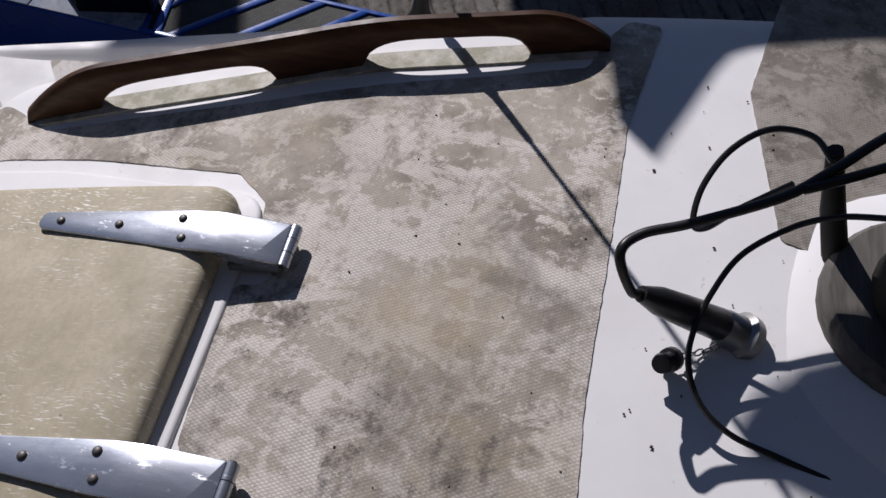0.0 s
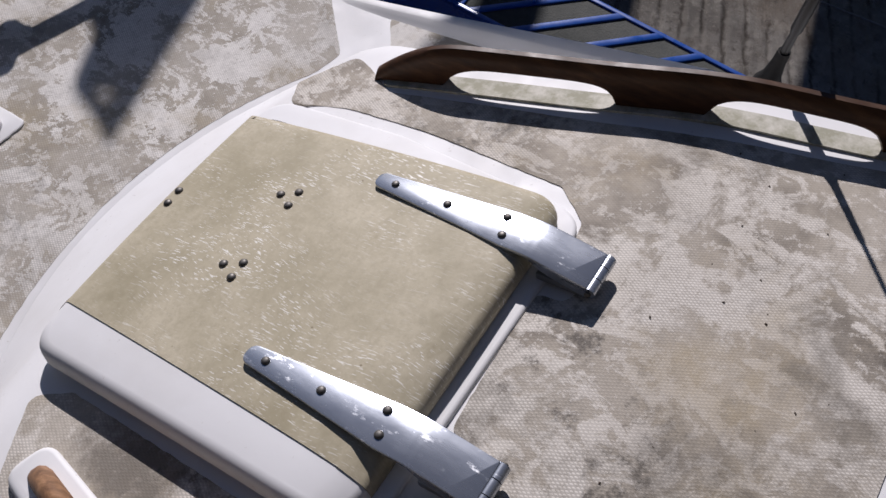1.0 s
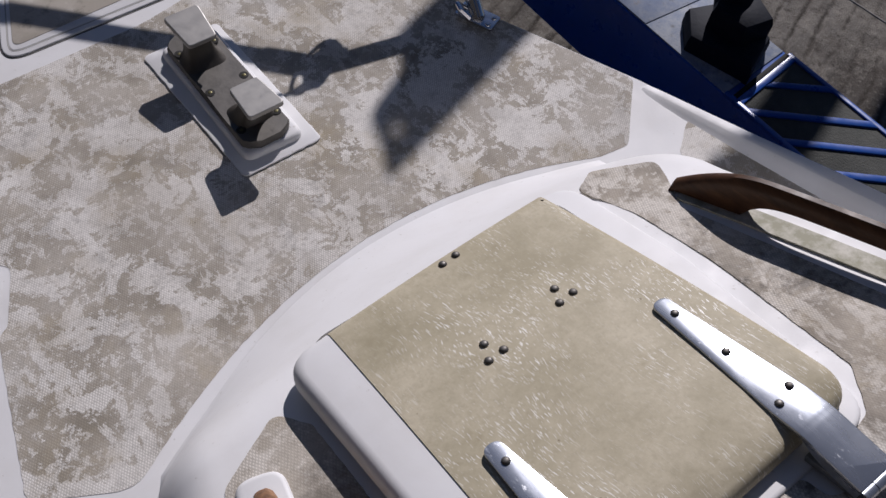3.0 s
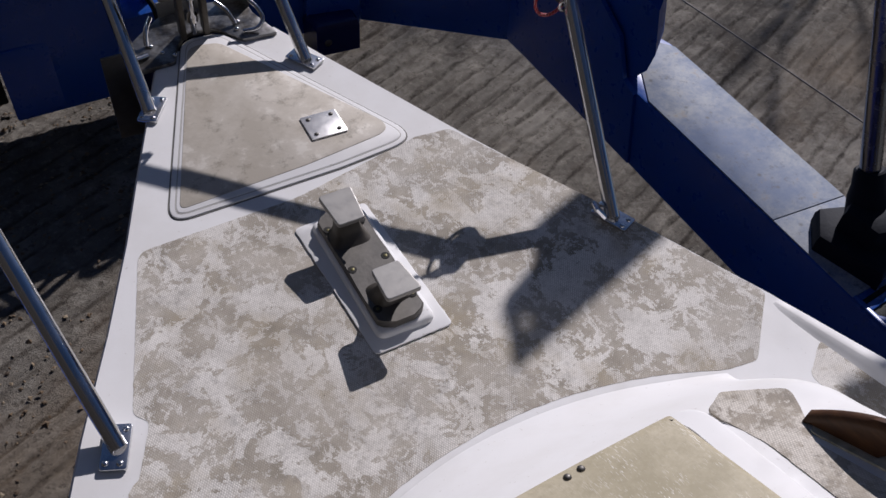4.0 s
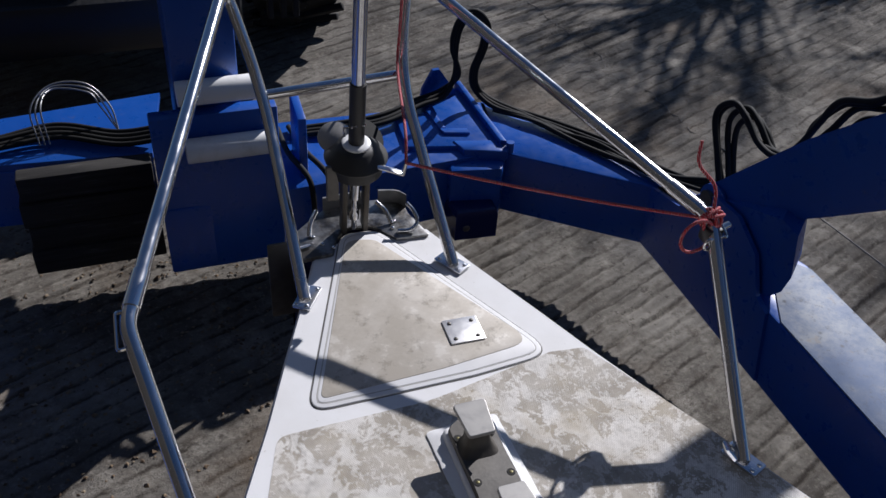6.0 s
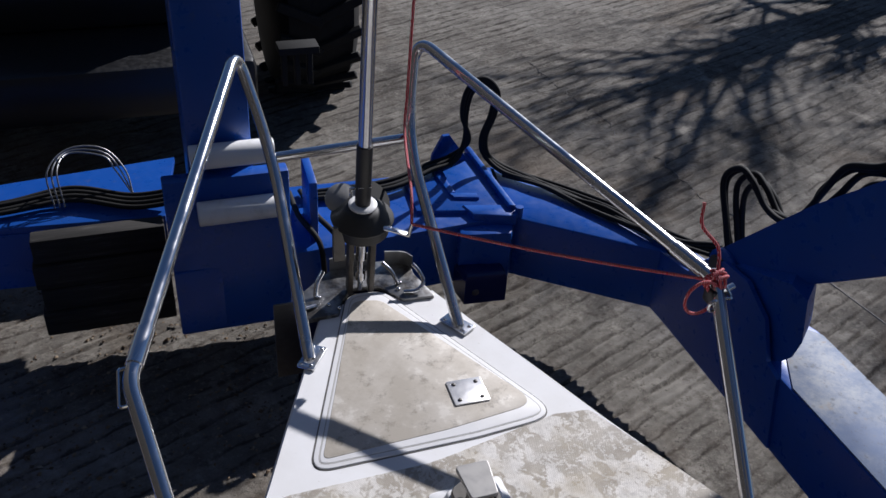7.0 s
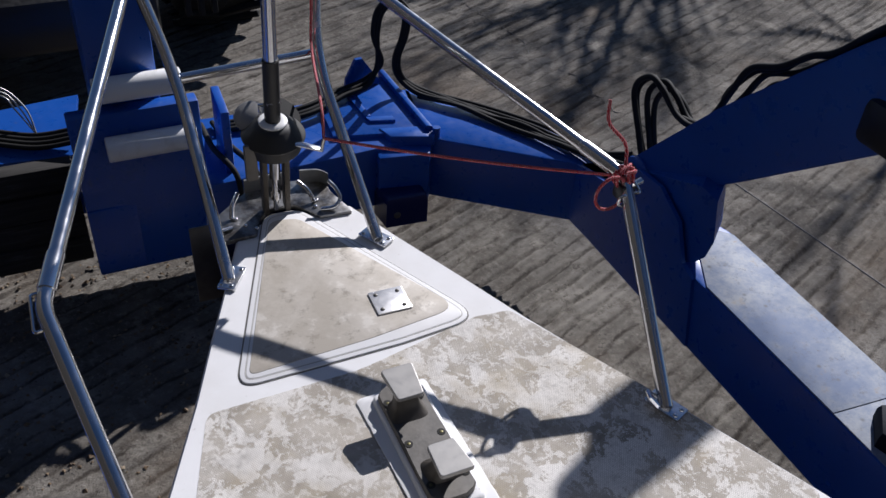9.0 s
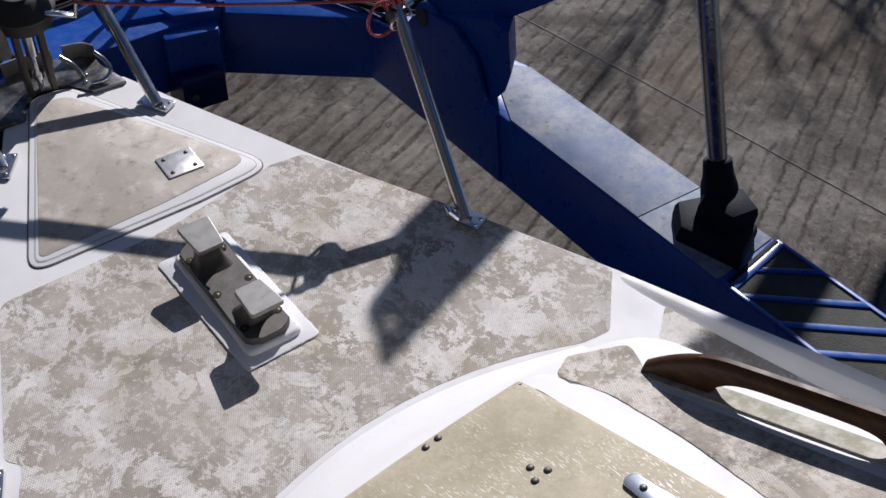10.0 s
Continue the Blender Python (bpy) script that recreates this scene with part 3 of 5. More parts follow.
def build_hull():
    hull = thing("sailing_boat", "small sailing boat with white deck and dark navy hull", "boat", kind="structure")
    ys = [0.14, 0.07, 0.0, -0.1, -0.2, -0.33, -0.5, -0.66, -0.9, -1.1, -1.3, -1.56, -1.83, -2.2, -2.6, -3.2]
    # deck
    bm = bmesh.new()
    top = [[bm.verts.new((s * half_beam(y), y, 0)) for y in ys] for s in (-1, 1)]
    lip = [[bm.verts.new((s * (half_beam(y) + 0.006), y, -0.008)) for y in ys] for s in (-1, 1)]
    low = [[bm.verts.new((s * (half_beam(y) + 0.006), y, -0.035)) for y in ys] for s in (-1, 1)]
    for i in range(len(ys) - 1):
        bm.faces.new((top[0][i], top[1][i], top[1][i + 1], top[0][i + 1]))
        for s in (0, 1):
            bm.faces.new((top[s][i], top[s][i + 1], lip[s][i + 1], lip[s][i]))
            bm.faces.new((lip[s][i], lip[s][i + 1], low[s][i + 1], low[s][i]))
    bm.faces.new((top[0][0], top[1][0], lip[1][0], lip[0][0]))
    bm.faces.new((lip[0][0], lip[1][0], low[1][0], low[0][0]))
    part("deck", bm, M["gel"], hull, "white gelcoat deck")
    # hull sides
    bm = bmesh.new()
    rows = []
    for d, cut in [(-0.03, 0.0), (-0.25, 0.08), (-0.55, 0.18), (-0.85, 0.38), (-1.1, 0.66), (-1.25, 0.95)]:
        ring = []
        for s in (-1, 1):
            line = []
            for y in ys:
                w = half_beam(y) * (1 - cut * (0.55 if y > -1.2 else 0.42)) - 0.006
                line.append(bm.verts.new((s * max(w, 0.015), y - 0.30 * -d * (0.4 + 0.6 * max(0.0, 1 + min(y, 0.0) / 0.9)), d)))
            ring.append(line)
        rows.append(ring)
    for a, b in zip(rows, rows[1:]):
        for s in (0, 1):
            for i in range(len(ys) - 1):
                bm.faces.new((a[s][i], a[s][i + 1], b[s][i + 1], b[s][i]))
        bm.faces.new((a[0][0], a[1][0], b[1][0], b[0][0]))
    for i in range(len(ys) - 1):
        bm.faces.new((rows[-1][0][i], rows[-1][0][i + 1], rows[-1][1][i + 1], rows[-1][1][i]))
    bm.faces.new([r[0][-1] for r in rows] + [r[1][-1] for r in reversed(rows)])
    part("hull_side", bm, M["navy"], hull, "dark navy painted hull")
    bm = box((-0.07, -2.9, -1.495), (0.07, -1.1, -0.8), 0.02)
    part("keel", bm, M["navy"], hull)
    # moulded bulwark along the deck edge, growing out of the deck
    for s in (-1, 1):
        bm = bmesh.new()
        rings = []
        yy = [-0.915, -0.93, -0.96, -1.0, -1.1, -1.25, -1.45, -1.8, -2.3, -3.0]
        for y in yy:
            k = min(max((-0.915 - y) / 0.5, 0), 1) ** 0.7
            h, w = 0.002 + 0.024 * k, 0.022 + 0.052 * k
            hb = half_beam(y) - 0.001
            prof = [(hb, 0.0), (hb, h * 0.75), (hb - 0.004, h), (hb - w * 0.45, h), (hb - w * 0.52, h * 0.94), (hb - w * 0.72, h * 0.50), (hb - w * 0.9, h * 0.12), (hb - w, 0.0)]
            rings.append([bm.verts.new((s * px, y, pz - 0.001)) for px, pz in prof])
        for a, b in zip(rings, rings[1:]):
            for j in range(len(a) - 1):
                bm.faces.new((a[j], a[j + 1], b[j + 1], b[j]))
        bm.faces.new(rings[0])
        part("bulwark", bm, M["gel"], hull, "white moulded bulwark")
    # coachroof
    bm = bmesh.new()
    n, grid = 80, []
    ysr = [None] * 17 + list(np.linspace(-1.17, -3.2, 30))
    for r in range(len(ysr)):
        row = []
        for i in range(n + 1):
            q = -1 + 2 * i / n
            if r < 17:
                side = 0.40
                x = q * side
                f = roof_front(x)
                t = r / 16
                y = f + (-1.14 - f) * t
                x = q * ((0.40 if q > 0 else 0.35) + 0.055 * t)
                prof = t * t * (3 - 2 * t)
                z = 0.001 + roof_z(x, y) * (0.55 * math.sin(min(t * 1.25, 1) * math.pi / 2) + 0.45 * prof)
            else:
                y = float(ysr[r])
                x = q * (roof_side(y) - (0.0 if q > 0 else max(0.045 + (y + 1.14) * 0.07, 0.0)))
                z = roof_z(x, y)
            e = abs(q)
            if e > 0.80:
                k = (e - 0.80) / 0.20
                z = z * math.sqrt(max(1 - k * k, 0)) + 0.0 if k < 1 else 0.0
                x = math.copysign(abs(x) + 0.015 * k, x)
            row.append(bm.verts.new((x, y, z)))
        grid.append(row)
    for a, b in zip(grid, grid[1:]):
        for i in range(n):
            bm.faces.new((a[i], a[i + 1], b[i + 1], b[i]))
    part("coachroof", bm, M["gel"], hull, "white moulded coachroof")
    part("cabin_bulkhead", prism([(-0.74, -3.19), (-0.74, -3.22), (0.74, -3.22), (0.74, -3.19)], -0.05, 0.28, 0.002), M["gel"], hull)
    return hull


hull = build_hull()
flat = lambda x, y: 0.0


def ragged(outline):
    """The outline in short steps, worn unevenly."""
    out = []
    for i, p in enumerate(outline):
        q = outline[(i + 1) % len(outline)]
        n = max(1, int((q - p).length / 0.008))
        for j in range(n):
            c = p.lerp(q, j / n)
            out.append(c + Vector((noise.noise((c.x * 90, c.y * 90, 2)), noise.noise((c.x * 90, c.y * 90, 9)))) * 0.0013)
    return out


def deck_panels():
    def panel(name, poly, r, surf, lift, mat, label, step=0.06):
        ob = part(name, draped(ragged(rounded(poly, r)), surf, lift, step, 0.004), M[mat], hull, label)
        return ob

    panel("nonskid_panel", [(-0.312, -0.357), (-0.03, -0.352), (0.235, -0.298), (0.305, -0.306), (0.44, -0.575), (0.582, -0.89), (0.475, -0.99)]
          + [(0.42 - 0.048 * i, -0.903 - 0.65 * (0.35 - 0.048 * i) ** 2) for i in range(18)] + [(-0.505, -0.985),
                            (-0.445, -0.765), (-0.428, -0.755), (-0.388, -0.672), (-0.408, -0.655)],
          [0.03, 0.1, 0.04, 0.02, 0.2, 0.02, 0.02] + [0.05] * 18 + [0.02, 0.02, 0.015, 0.02, 0.02, 0.015], flat, 0.0005, "deck",
          "worn mottled grey non-slip panel")
    panel("nonskid_panel", [(-0.325, -1.175), (-0.245, -1.132), (-0.222, -1.170), (-0.228, -1.47), (-0.20, -1.508), (-0.153, -1.512), (-0.152, -1.550), (-0.088, -1.550), (-0.086, -1.512), (0.084, -1.504),
                            (0.086, -1.537), (0.152, -1.537), (0.154, -1.508), (0.190, -1.502), (0.230, -1.46), (0.246, -1.28), (0.245, -1.17), (0.225, -1.09), (0.266, -1.072), (0.347, -1.112), (0.322, -1.152), (0.293, -1.195),
                            (0.37, -1.55), (0.445, -1.80), (0.50, -1.815), (0.545, -1.84), (0.54, -1.88), (0.346, -1.848), (0.01, -1.836), (-0.42, -1.85), (-0.40, -1.50), (-0.35, -1.22)],
          0.015, roof_z, 0.0014, "roof", "worn mottled grey non-slip panel")
    panel("nonskid_panel", [(0.215, -1.998), (0.20, -2.06), (0.2, -2.55), (0.70, -2.55), (0.66, -2.03), (0.53, -1.998), (0.43, -1.975), (0.30, -1.988)], 0.012, roof_z, 0.0014, "roof_aft", "darker grey-brown non-slip panel")
    # side deck strips
    panel("nonskid_panel", [(0.60, -1.00), (0.70, -1.30), (0.80, -1.60), (0.84, -2.2), (0.74, -2.2), (0.66, -1.6), (0.56, -1.25), (0.53, -1.05)], 0.02, flat, 0.0005, "deck",
          "grey non-slip strip of the side deck")
    panel("nonskid_panel", [(-0.56, -1.08), (-0.70, -1.40), (-0.80, -1.9), (-0.74, -1.9), (-0.60, -1.4), (-0.52, -1.12)][::-1], 0.02, flat, 0.0005, "deck",
          "grey non-slip strip of the side deck")


deck_panels()


# ---- anchor locker lid ----
def build_locker():
    lid = thing("locker_lid", "triangular white anchor locker lid with grey non-slip top", "hatch", (0, 0, 0))
    outer = rounded([(-0.254, -0.322), (0.07, -0.320), (0.246, -0.306), (0.018, 0.165), (-0.068, 0.172)], [0.035, 0.3, 0.048, 0.05, 0.05], 8)
    part("groove", slab(outer, -0.002, 0.0008, 0.0004, 1), M["groove"], lid, "dirty groove round the lid")
    part("rim", slab(offset(outer, 0.0028), -0.002, 0.0032, 0.002, 3), M["gel"], lid, "white gelcoat rim")
    part("gutter", slab(offset(outer, 0.0125), 0.001, 0.0036, 0.0003, 1), M["seam"], lid, "grey seam in the rim")
    part("rim_inner", slab(offset(outer, 0.0142), 0.001, 0.0044, 0.002, 3), M["gel"], lid, "white inner rim")
    inner = rounded([(-0.222, -0.297), (0.02, -0.286), (0.212, -0.264), (0.0, 0.128), (-0.062, 0.142)], [0.012, 0.3, 0.034, 0.035, 0.035], 8)
    part("nonskid_top", slab(inner, 0.002, 0.0054, 0.001, 2), M["lid"], lid, "stained grey non-slip surface")
    plate = thing("cover_plate", "square stainless steel plate with four screws on the locker lid", "plate", (0.0895, -0.200, 0.0054))
    m = Matrix.Rotation(radians(-2), 4, "Z")
    sq = rounded([(-0.036, -0.034), (0.036, -0.034), (0.036, 0.034), (-0.036, 0.034)], 0.003, 3)
    sq = [(m @ p.to_3d()).to_2d() for p in sq]
    part("plate", slab(sq, 0, 0.003, 0.001, 2), M["lightsteel"], plate)
    for sx, sy in ((-1, -1), (1, -1), (1, 1), (-1, 1)):
        p = m @ Vector((sx * 0.023, sy * 0.022, 0.003))
        part("screw", dome(p, (0, 0, 1), 0.0045, 0.0025), M["cast"], plate)


build_locker()


# ---- mooring bollard ----
def build_bollard():
    pad = thing("bollard_pad", "raised white mounting pad of the deck bollard", "pad", (0, 0, 0.0015))
    out = rounded([(-0.054, -0.717), (0.082, -0.717), (0.072, -0.415), (-0.064, -0.422)], 0.010, 5)
    part("pad", slab(ragged(out), 0, 0.0022, 0.0015, 2), M["gel"], pad)
    out = rounded([(-0.038, -0.696), (0.062, -0.700), (0.060, -0.424), (-0.038, -0.428)], 0.018, 6)
    part("step", slab(out, 0.002, 0.012, 0.008, 4), M["gel"], pad)
    b = thing("mooring_bollard", "grey cast metal bollard with two flat-topped horns", "bollard", (0.010, -0.560, 0.0135))
    # flat base, swept up at its two ends
    bm = bmesh.new()
    n, rows = 12, []
    for i in range(33):
        y = -0.130 + 0.260 * i / 32
        e = abs(y) / 0.130
        w = 0.041 * math.sqrt(max(1 - max((e - 0.86) / 0.14, 0) ** 2, 0.20))
        top = 0.008 + 0.007 * max(e - 0.5, 0) / 0.5 + 0.004 * math.exp(-(y / 0.03) ** 2)
        row = [bm.verts.new((-w, y, 0)), bm.verts.new((-w, y, top - 0.003))]
        for j in range(n + 1):
            q = -1 + 2 * j / n
            row.append(bm.verts.new((q * (w - 0.0025), y, top)))
        row += [bm.verts.new((w, y, top - 0.003)), bm.verts.new((w, y, 0))]
        rows.append(row)
    for a, c in zip(rows, rows[1:]):
        for j in range(len(a) - 1):
            bm.faces.new((a[j], a[j + 1], c[j + 1], c[j]))
    bm.faces.new(rows[0])
    bm.faces.new(rows[-1])
    part("base", bm, M["cast"], b)
    for y0, cx, tilt in ((0.070, -0.004, 1), (-0.070, 0.002, -1)):
        # waisted four-sided post, leaning outwards
        bm = bmesh.new()
        rings = []
        for k in range(10):
            t = k / 9
            sx = 0.020 + 0.016 * (1 - t) ** 4 + 0.003 * t ** 4
            sy = 0.012 + 0.020 * (1 - t) ** 4 + 0.008 * t ** 4
            cy = y0 + tilt * 0.012 * t
            q = [(cx + math.copysign(abs(math.cos(a)) ** 0.45, math.cos(a)) * sx, cy + math.copysign(abs(math.sin(a)) ** 0.45, math.sin(a)) * sy) for a in (2 * math.pi * (j + 0.5) / 20 for j in range(20))]
            rings.append([bm.verts.new((x, y, 0.006 + 0.052 * t)) for x, y in q])
        for a, c in zip(rings, rings[1:]):
            for j in range(20):
                bm.faces.new((a[j], a[(j + 1) % 20], c[(j + 1) % 20], c[j]))
        bm.faces.new(rings[-1])
        part("post", bm, M["tarnish"], b)
        cap = [(-0.024, -0.034), (0.024, -0.034), (0.030, 0.036), (-0.030, 0.036)] if tilt > 0 else [(-0.030, -0.036), (0.030, -0.036), (0.024, 0.034), (-0.024, 0.034)]
        bm = slab(rounded(cap, 0.007, 4), 0, 0.007, 0.002, 3)
        bmesh.ops.transform(bm, matrix=pose(cx, y0 + tilt * 0.017, 0.055, tilt * 5, 0, 0), verts=bm.verts)
        part("horn_cap", bm, M["horn"], b, "flat worn horn top", smooth=False)
    for x, y in ((-0.031, 0.092), (0.029, 0.090), (-0.031, -0.004), (0.030, 0.0), (-0.030, -0.094), (0.033, -0.090)):
        s_ = part("screw_hole", turned([(0.0075, 0.0), (0.0075, 0.0006), (0.0065, 0.0008)], (x, y, 0.0118 if abs(y) > 0.05 else 0.0116), (0, 0, 1), 16), M["hole"], b)
        part("screw", dome((x, y, 0.0122), (0, 0, 1), 0.0034, 0.0008), M["brass"], s_)


build_bollard()


# ---- hatch ----
def hatch_z(x, y):
    u = max(-(y + 1.1), -0.1)
    return 0.188 + 0.368 * u - 0.136 * u * u - 0.25 * x * x + 0.004


def build_hatch():
    h = thing("fore_hatch", "fore hatch lid of bare tan fibreglass with a white painted edge", "hatch")
    ring = rounded([(-0.200, -1.507), (0.196, -1.507), (0.224, -1.26), (0.222, -1.07), (-0.15, -1.09)], [0.04, 0.05, 0.1, 0.04, 0.03], 8)
    part("coaming", slab(ring, -0.03, 0.008, 0.006, 4, roof_z), M["gel"], h, "white moulded hatch coaming")
    inner = rounded([(-0.19, -1.458), (0.175, -1.458), (0.17, -1.09), (-0.18, -1.09)], 0.03, 6)
    part("upstand", slab(inner, 0.0, 0.027, 0.003, 2, roof_z), M["groove"], h)
    out = rounded([(-0.217, -1.490), (0.190, -1.484), (0.160, -1.084), (-0.213, -1.098)], [0.05, 0.035, 0.008, 0.04], 10)
    for name, mat, keep, lab in (("fibreglass_panel", "glass", False, "bare tan fibreglass with visible strands"), ("painted_edge", "gel", True, "white painted edge")):
        bm = bmesh.new()
        slab(out, 0.016, 0.040, 0.013, 5, None, bm)
        for k in range(1, 12):
            for nrm, lo, hi in (((1, 0, 0), -0.21, 0.2), ((0, 1, 0), -1.487, -1.066)):
                bmesh.ops.bisect_plane(bm, geom=bm.verts[:] + bm.edges[:] + bm.faces[:], plane_co=Vector(nrm) * (lo + (hi - lo) * k / 12), plane_no=nrm)
        side = Vector((1.0, -0.04, 0)).normalized()
        bmesh.ops.bisect_plane(bm, geom=bm.verts[:] + bm.edges[:] + bm.faces[:], plane_co=(-0.156, -1.10, 0), plane_no=side, clear_inner=not keep, clear_outer=keep)
        for v in bm.verts:
            v.co.z += hatch_z(v.co.x, v.co.y) - (0.0012 if keep else 0) - 0.016 * min(max((-1.435 - v.co.y) / 0.055, 0.0), 1.0) ** 2
        part(name, bm, M[mat], h, lab)
    # screws of the old fittings
    top = lambda x, y: hatch_z(x, y) + 0.040
    for x, y in ((0.056, -1.213), (0.067, -1.229), (0.046, -1.231), (-0.048, -1.222), (-0.038, -1.240), (-0.058, -1.241), (-0.007, -1.105), (0.013, -1.103)):
        part("screw", dome((x, y, top(x, y) - 0.001), (0, 0.25, 1), 0.0052, 0.0042), M["cast"], h)
    # strap hinges
    for s in (1, -1):
        g = thing("strap_hinge", "brushed stainless strap hinge on the hatch lid", "hinge", group="hatch hinges")
        x0, y0 = (0.119, -1.306) if s > 0 else (-0.121, -1.326)
        slope = (top(x0, -1.55) - top(x0, -1.30)) / -0.25
        m = Matrix.Translation((x0, y0, top(x0, y0) + 0.0015)) @ Matrix.Rotation(math.atan(slope), 4, "X")
        poly = rounded([(-0.0235, -0.246), (0.0235, -0.246), (0.0235, -0.150), (0.010, 0.012), (-0.010, 0.012), (-0.0235, -0.150)], [0.002, 0.002, 0.02, 0.011, 0.011, 0.02], 6)
        bm = slab(poly, 0, 0.004, 0.0012, 2)
        for cut in (-0.174, -0.178, -0.182, -0.186, -0.20, -0.22):
            bmesh.ops.bisect_plane(bm, geom=bm.verts[:] + bm.edges[:] + bm.faces[:], plane_co=(0, cut, 0), plane_no=(0, 1, 0))
        droop = lambda y: 0.20 * (max(-0.174 - y, 0.0) + max(-0.186 - y, 0.0)) * 0.5
        for v in bm.verts:
            v.co.z -= droop(v.co.y)
        bmesh.ops.transform(bm, matrix=m, verts=bm.verts)
        part("strap", bm, M["hinge"], g)
        # folded sides of the outer end
        for px in (-0.022, 0.022):
            bm = bmesh.new()
            ring = []
            for y in (-0.184, -0.195, -0.215, -0.243):
                z1 = 0.002 - droop(y)
                z0 = z1 - min(0.013, 0.003 + (-0.184 - y) * 0.6)
                ring.append([bm.verts.new(m @ Vector((px + dx, y, z))) for dx, z in ((-0.0014, z0), (-0.0014, z1), (0.0014, z1), (0.0014, z0))])
            for u, v in zip(ring, ring[1:]):
                for j in range(4):
                    bm.faces.new((u[j], u[(j + 1) % 4], v[(j + 1) % 4], v[j]))
            bm.faces.new(ring[0])
            bm.faces.new(ring[-1])
            part("side_flange", bm, M["hinge"], g)
        kz = 0.0035 - droop(-0.247) - 0.0062
        for x0_, x1_ in ((-0.0235, -0.0085), (-0.0075, 0.0075), (0.0085, 0.0235)):
            part("knuckle", tube([m @ Vector((x0_, -0.248, kz)), m @ Vector((x1_, -0.248, kz))], 0.0066, 14), M["hinge"], g)
        part("pin", tube([m @ Vector((-0.026, -0.248, kz)), m @ Vector((0.026, -0.248, kz))], 0.0032, 10), M["cast"], g)
        part("leaf", box((-0.022, -0.244, kz - 0.012), (0.022, -0.190, kz - 0.004), 0.001, m=m), M["dull"], g)
        for px, py in ((0, -0.012), (0, -0.077), (-0.011, -0.148), (0.012, -0.141)):
            bm = dome(m @ Vector((px, py, 0.0038)), m.to_3x3() @ Vector((0, 0, 1)), 0.0046, 0.0032)
            part("rivet", bm, M["cast"], g)


build_hatch()


# ---- grab rails ----
def build_rail(foot0, foot1, mat, label):
    a, b = Vector(foot0), Vector(foot1)
    run = b - a
    L = run.to_2d().length
    d = run.to_2d().normalized()
    side = Vector((-d.y, d.x))
    r = thing("grab_rail", label, "grab rail")
    bm = bmesh.new()
    n, rings = 84, []

    def under(s):
        for c0, c1 in ((0.135, 0.435), (0.585, 0.862)):
            if c0 < s < c1:
                t = (s - c0) / (c1 - c0) * 2 - 1
                return 0.033 * (1 - abs(t) ** 5) ** 0.5
        return 0.0

    for i in range(n + 1):
        s = i / n
        p = a.to_2d() + d * (L * s)
        e = min(s, 1 - s) * L
        hi = (0.062 - 0.005 * s) * min(1.0, (0.20 + 0.80 * (1 - (1 - min(e / 0.10, 1)) ** 2)))
        lo = under(s)
        hw = 0.0115
        zz = roof_z(p.x, p.y) + 0.002
        prof = [(-hw, lo + 0.004), (-hw, hi - 0.014), (-hw * 0.80, hi - 0.006), (-hw * 0.30, hi), (hw * 0.30, hi), (hw * 0.80, hi - 0.006), (hw, hi - 0.014), (hw, lo + 0.004), (hw * 0.7, lo), (-hw * 0.7, lo)]
        rings.append([bm.verts.new((p.x + side.x * q, p.y + side.y * q, zz + z)) for q, z in prof])
    for u, v in zip(rings, rings[1:]):
        for j in range(10):
            bm.faces.new((u[j], u[(j + 1) % 10], v[(j + 1) % 10], v[j]))
    bm.faces.new(rings[0])
    bm.faces.new(rings[-1])
    part("rail", bm, M[mat], r)
    q = [a.to_2d() + d * (L * k) + side * o for k, o in ((0.02, -0.022), (0.98, -0.022), (0.98, 0.010), (0.02, 0.010))]
    if a.x < 0:
        q = [a.to_2d() + d * (L * k) + side * o for k, o in ((0.02, -0.010), (0.98, -0.010), (0.98, 0.018), (0.02, 0.018))]
    part("bedding", draped(rounded(q, 0.008, 4), roof_z, 0.0035, 0.05, 0.004), M["bed"], r, "stained bedding strip under the rail")
    return r


build_rail((0.319, -1.160, 0), (0.490, -1.818, 0), "teak", "varnished dark teak grab rail with two openings")
build_rail((-0.300, -1.205, 0), (-0.46, -1.872, 0), "teak_bare", "weathered light teak grab rail on a white pad")
pad = rounded([(-0.320, -1.178), (-0.272, -1.194), (-0.308, -1.36), (-0.462, -1.90), (-0.506, -1.90), (-0.345, -1.27)], 0.02, 6)
tagged(part("rail_pad", slab(pad, -0.01, 0.012, 0.006, 3, roof_z), M["gel"]), "white raised pad under the grab rail", "pad")


# ---- pulpit ----
TUBE = 0.0128


def foot_plate(parent, at, turn, mat="steel"):
    m = pose(at[0], at[1], 0.0, 0, 0, turn)
    sq = rounded([(-0.036, -0.019), (0.036, -0.019), (0.036, 0.019), (-0.036, 0.019)], 0.005, 4)
    bm = slab(sq, 0.0026, 0.0075, 0.0015, 2)
    bmesh.ops.transform(bm, matrix=m, verts=bm.verts)
    f = part("foot_plate", bm, M[mat], parent)
    for x, y in ((-0.027, -0.009), (0.027, -0.011), (-0.026, 0.011), (0.027, 0.009)):
        part("screw", dome(m @ Vector((x, y, 0.007)), (0, 0, 1), 0.0048, 0.0034), M["steel"], f)
    return f


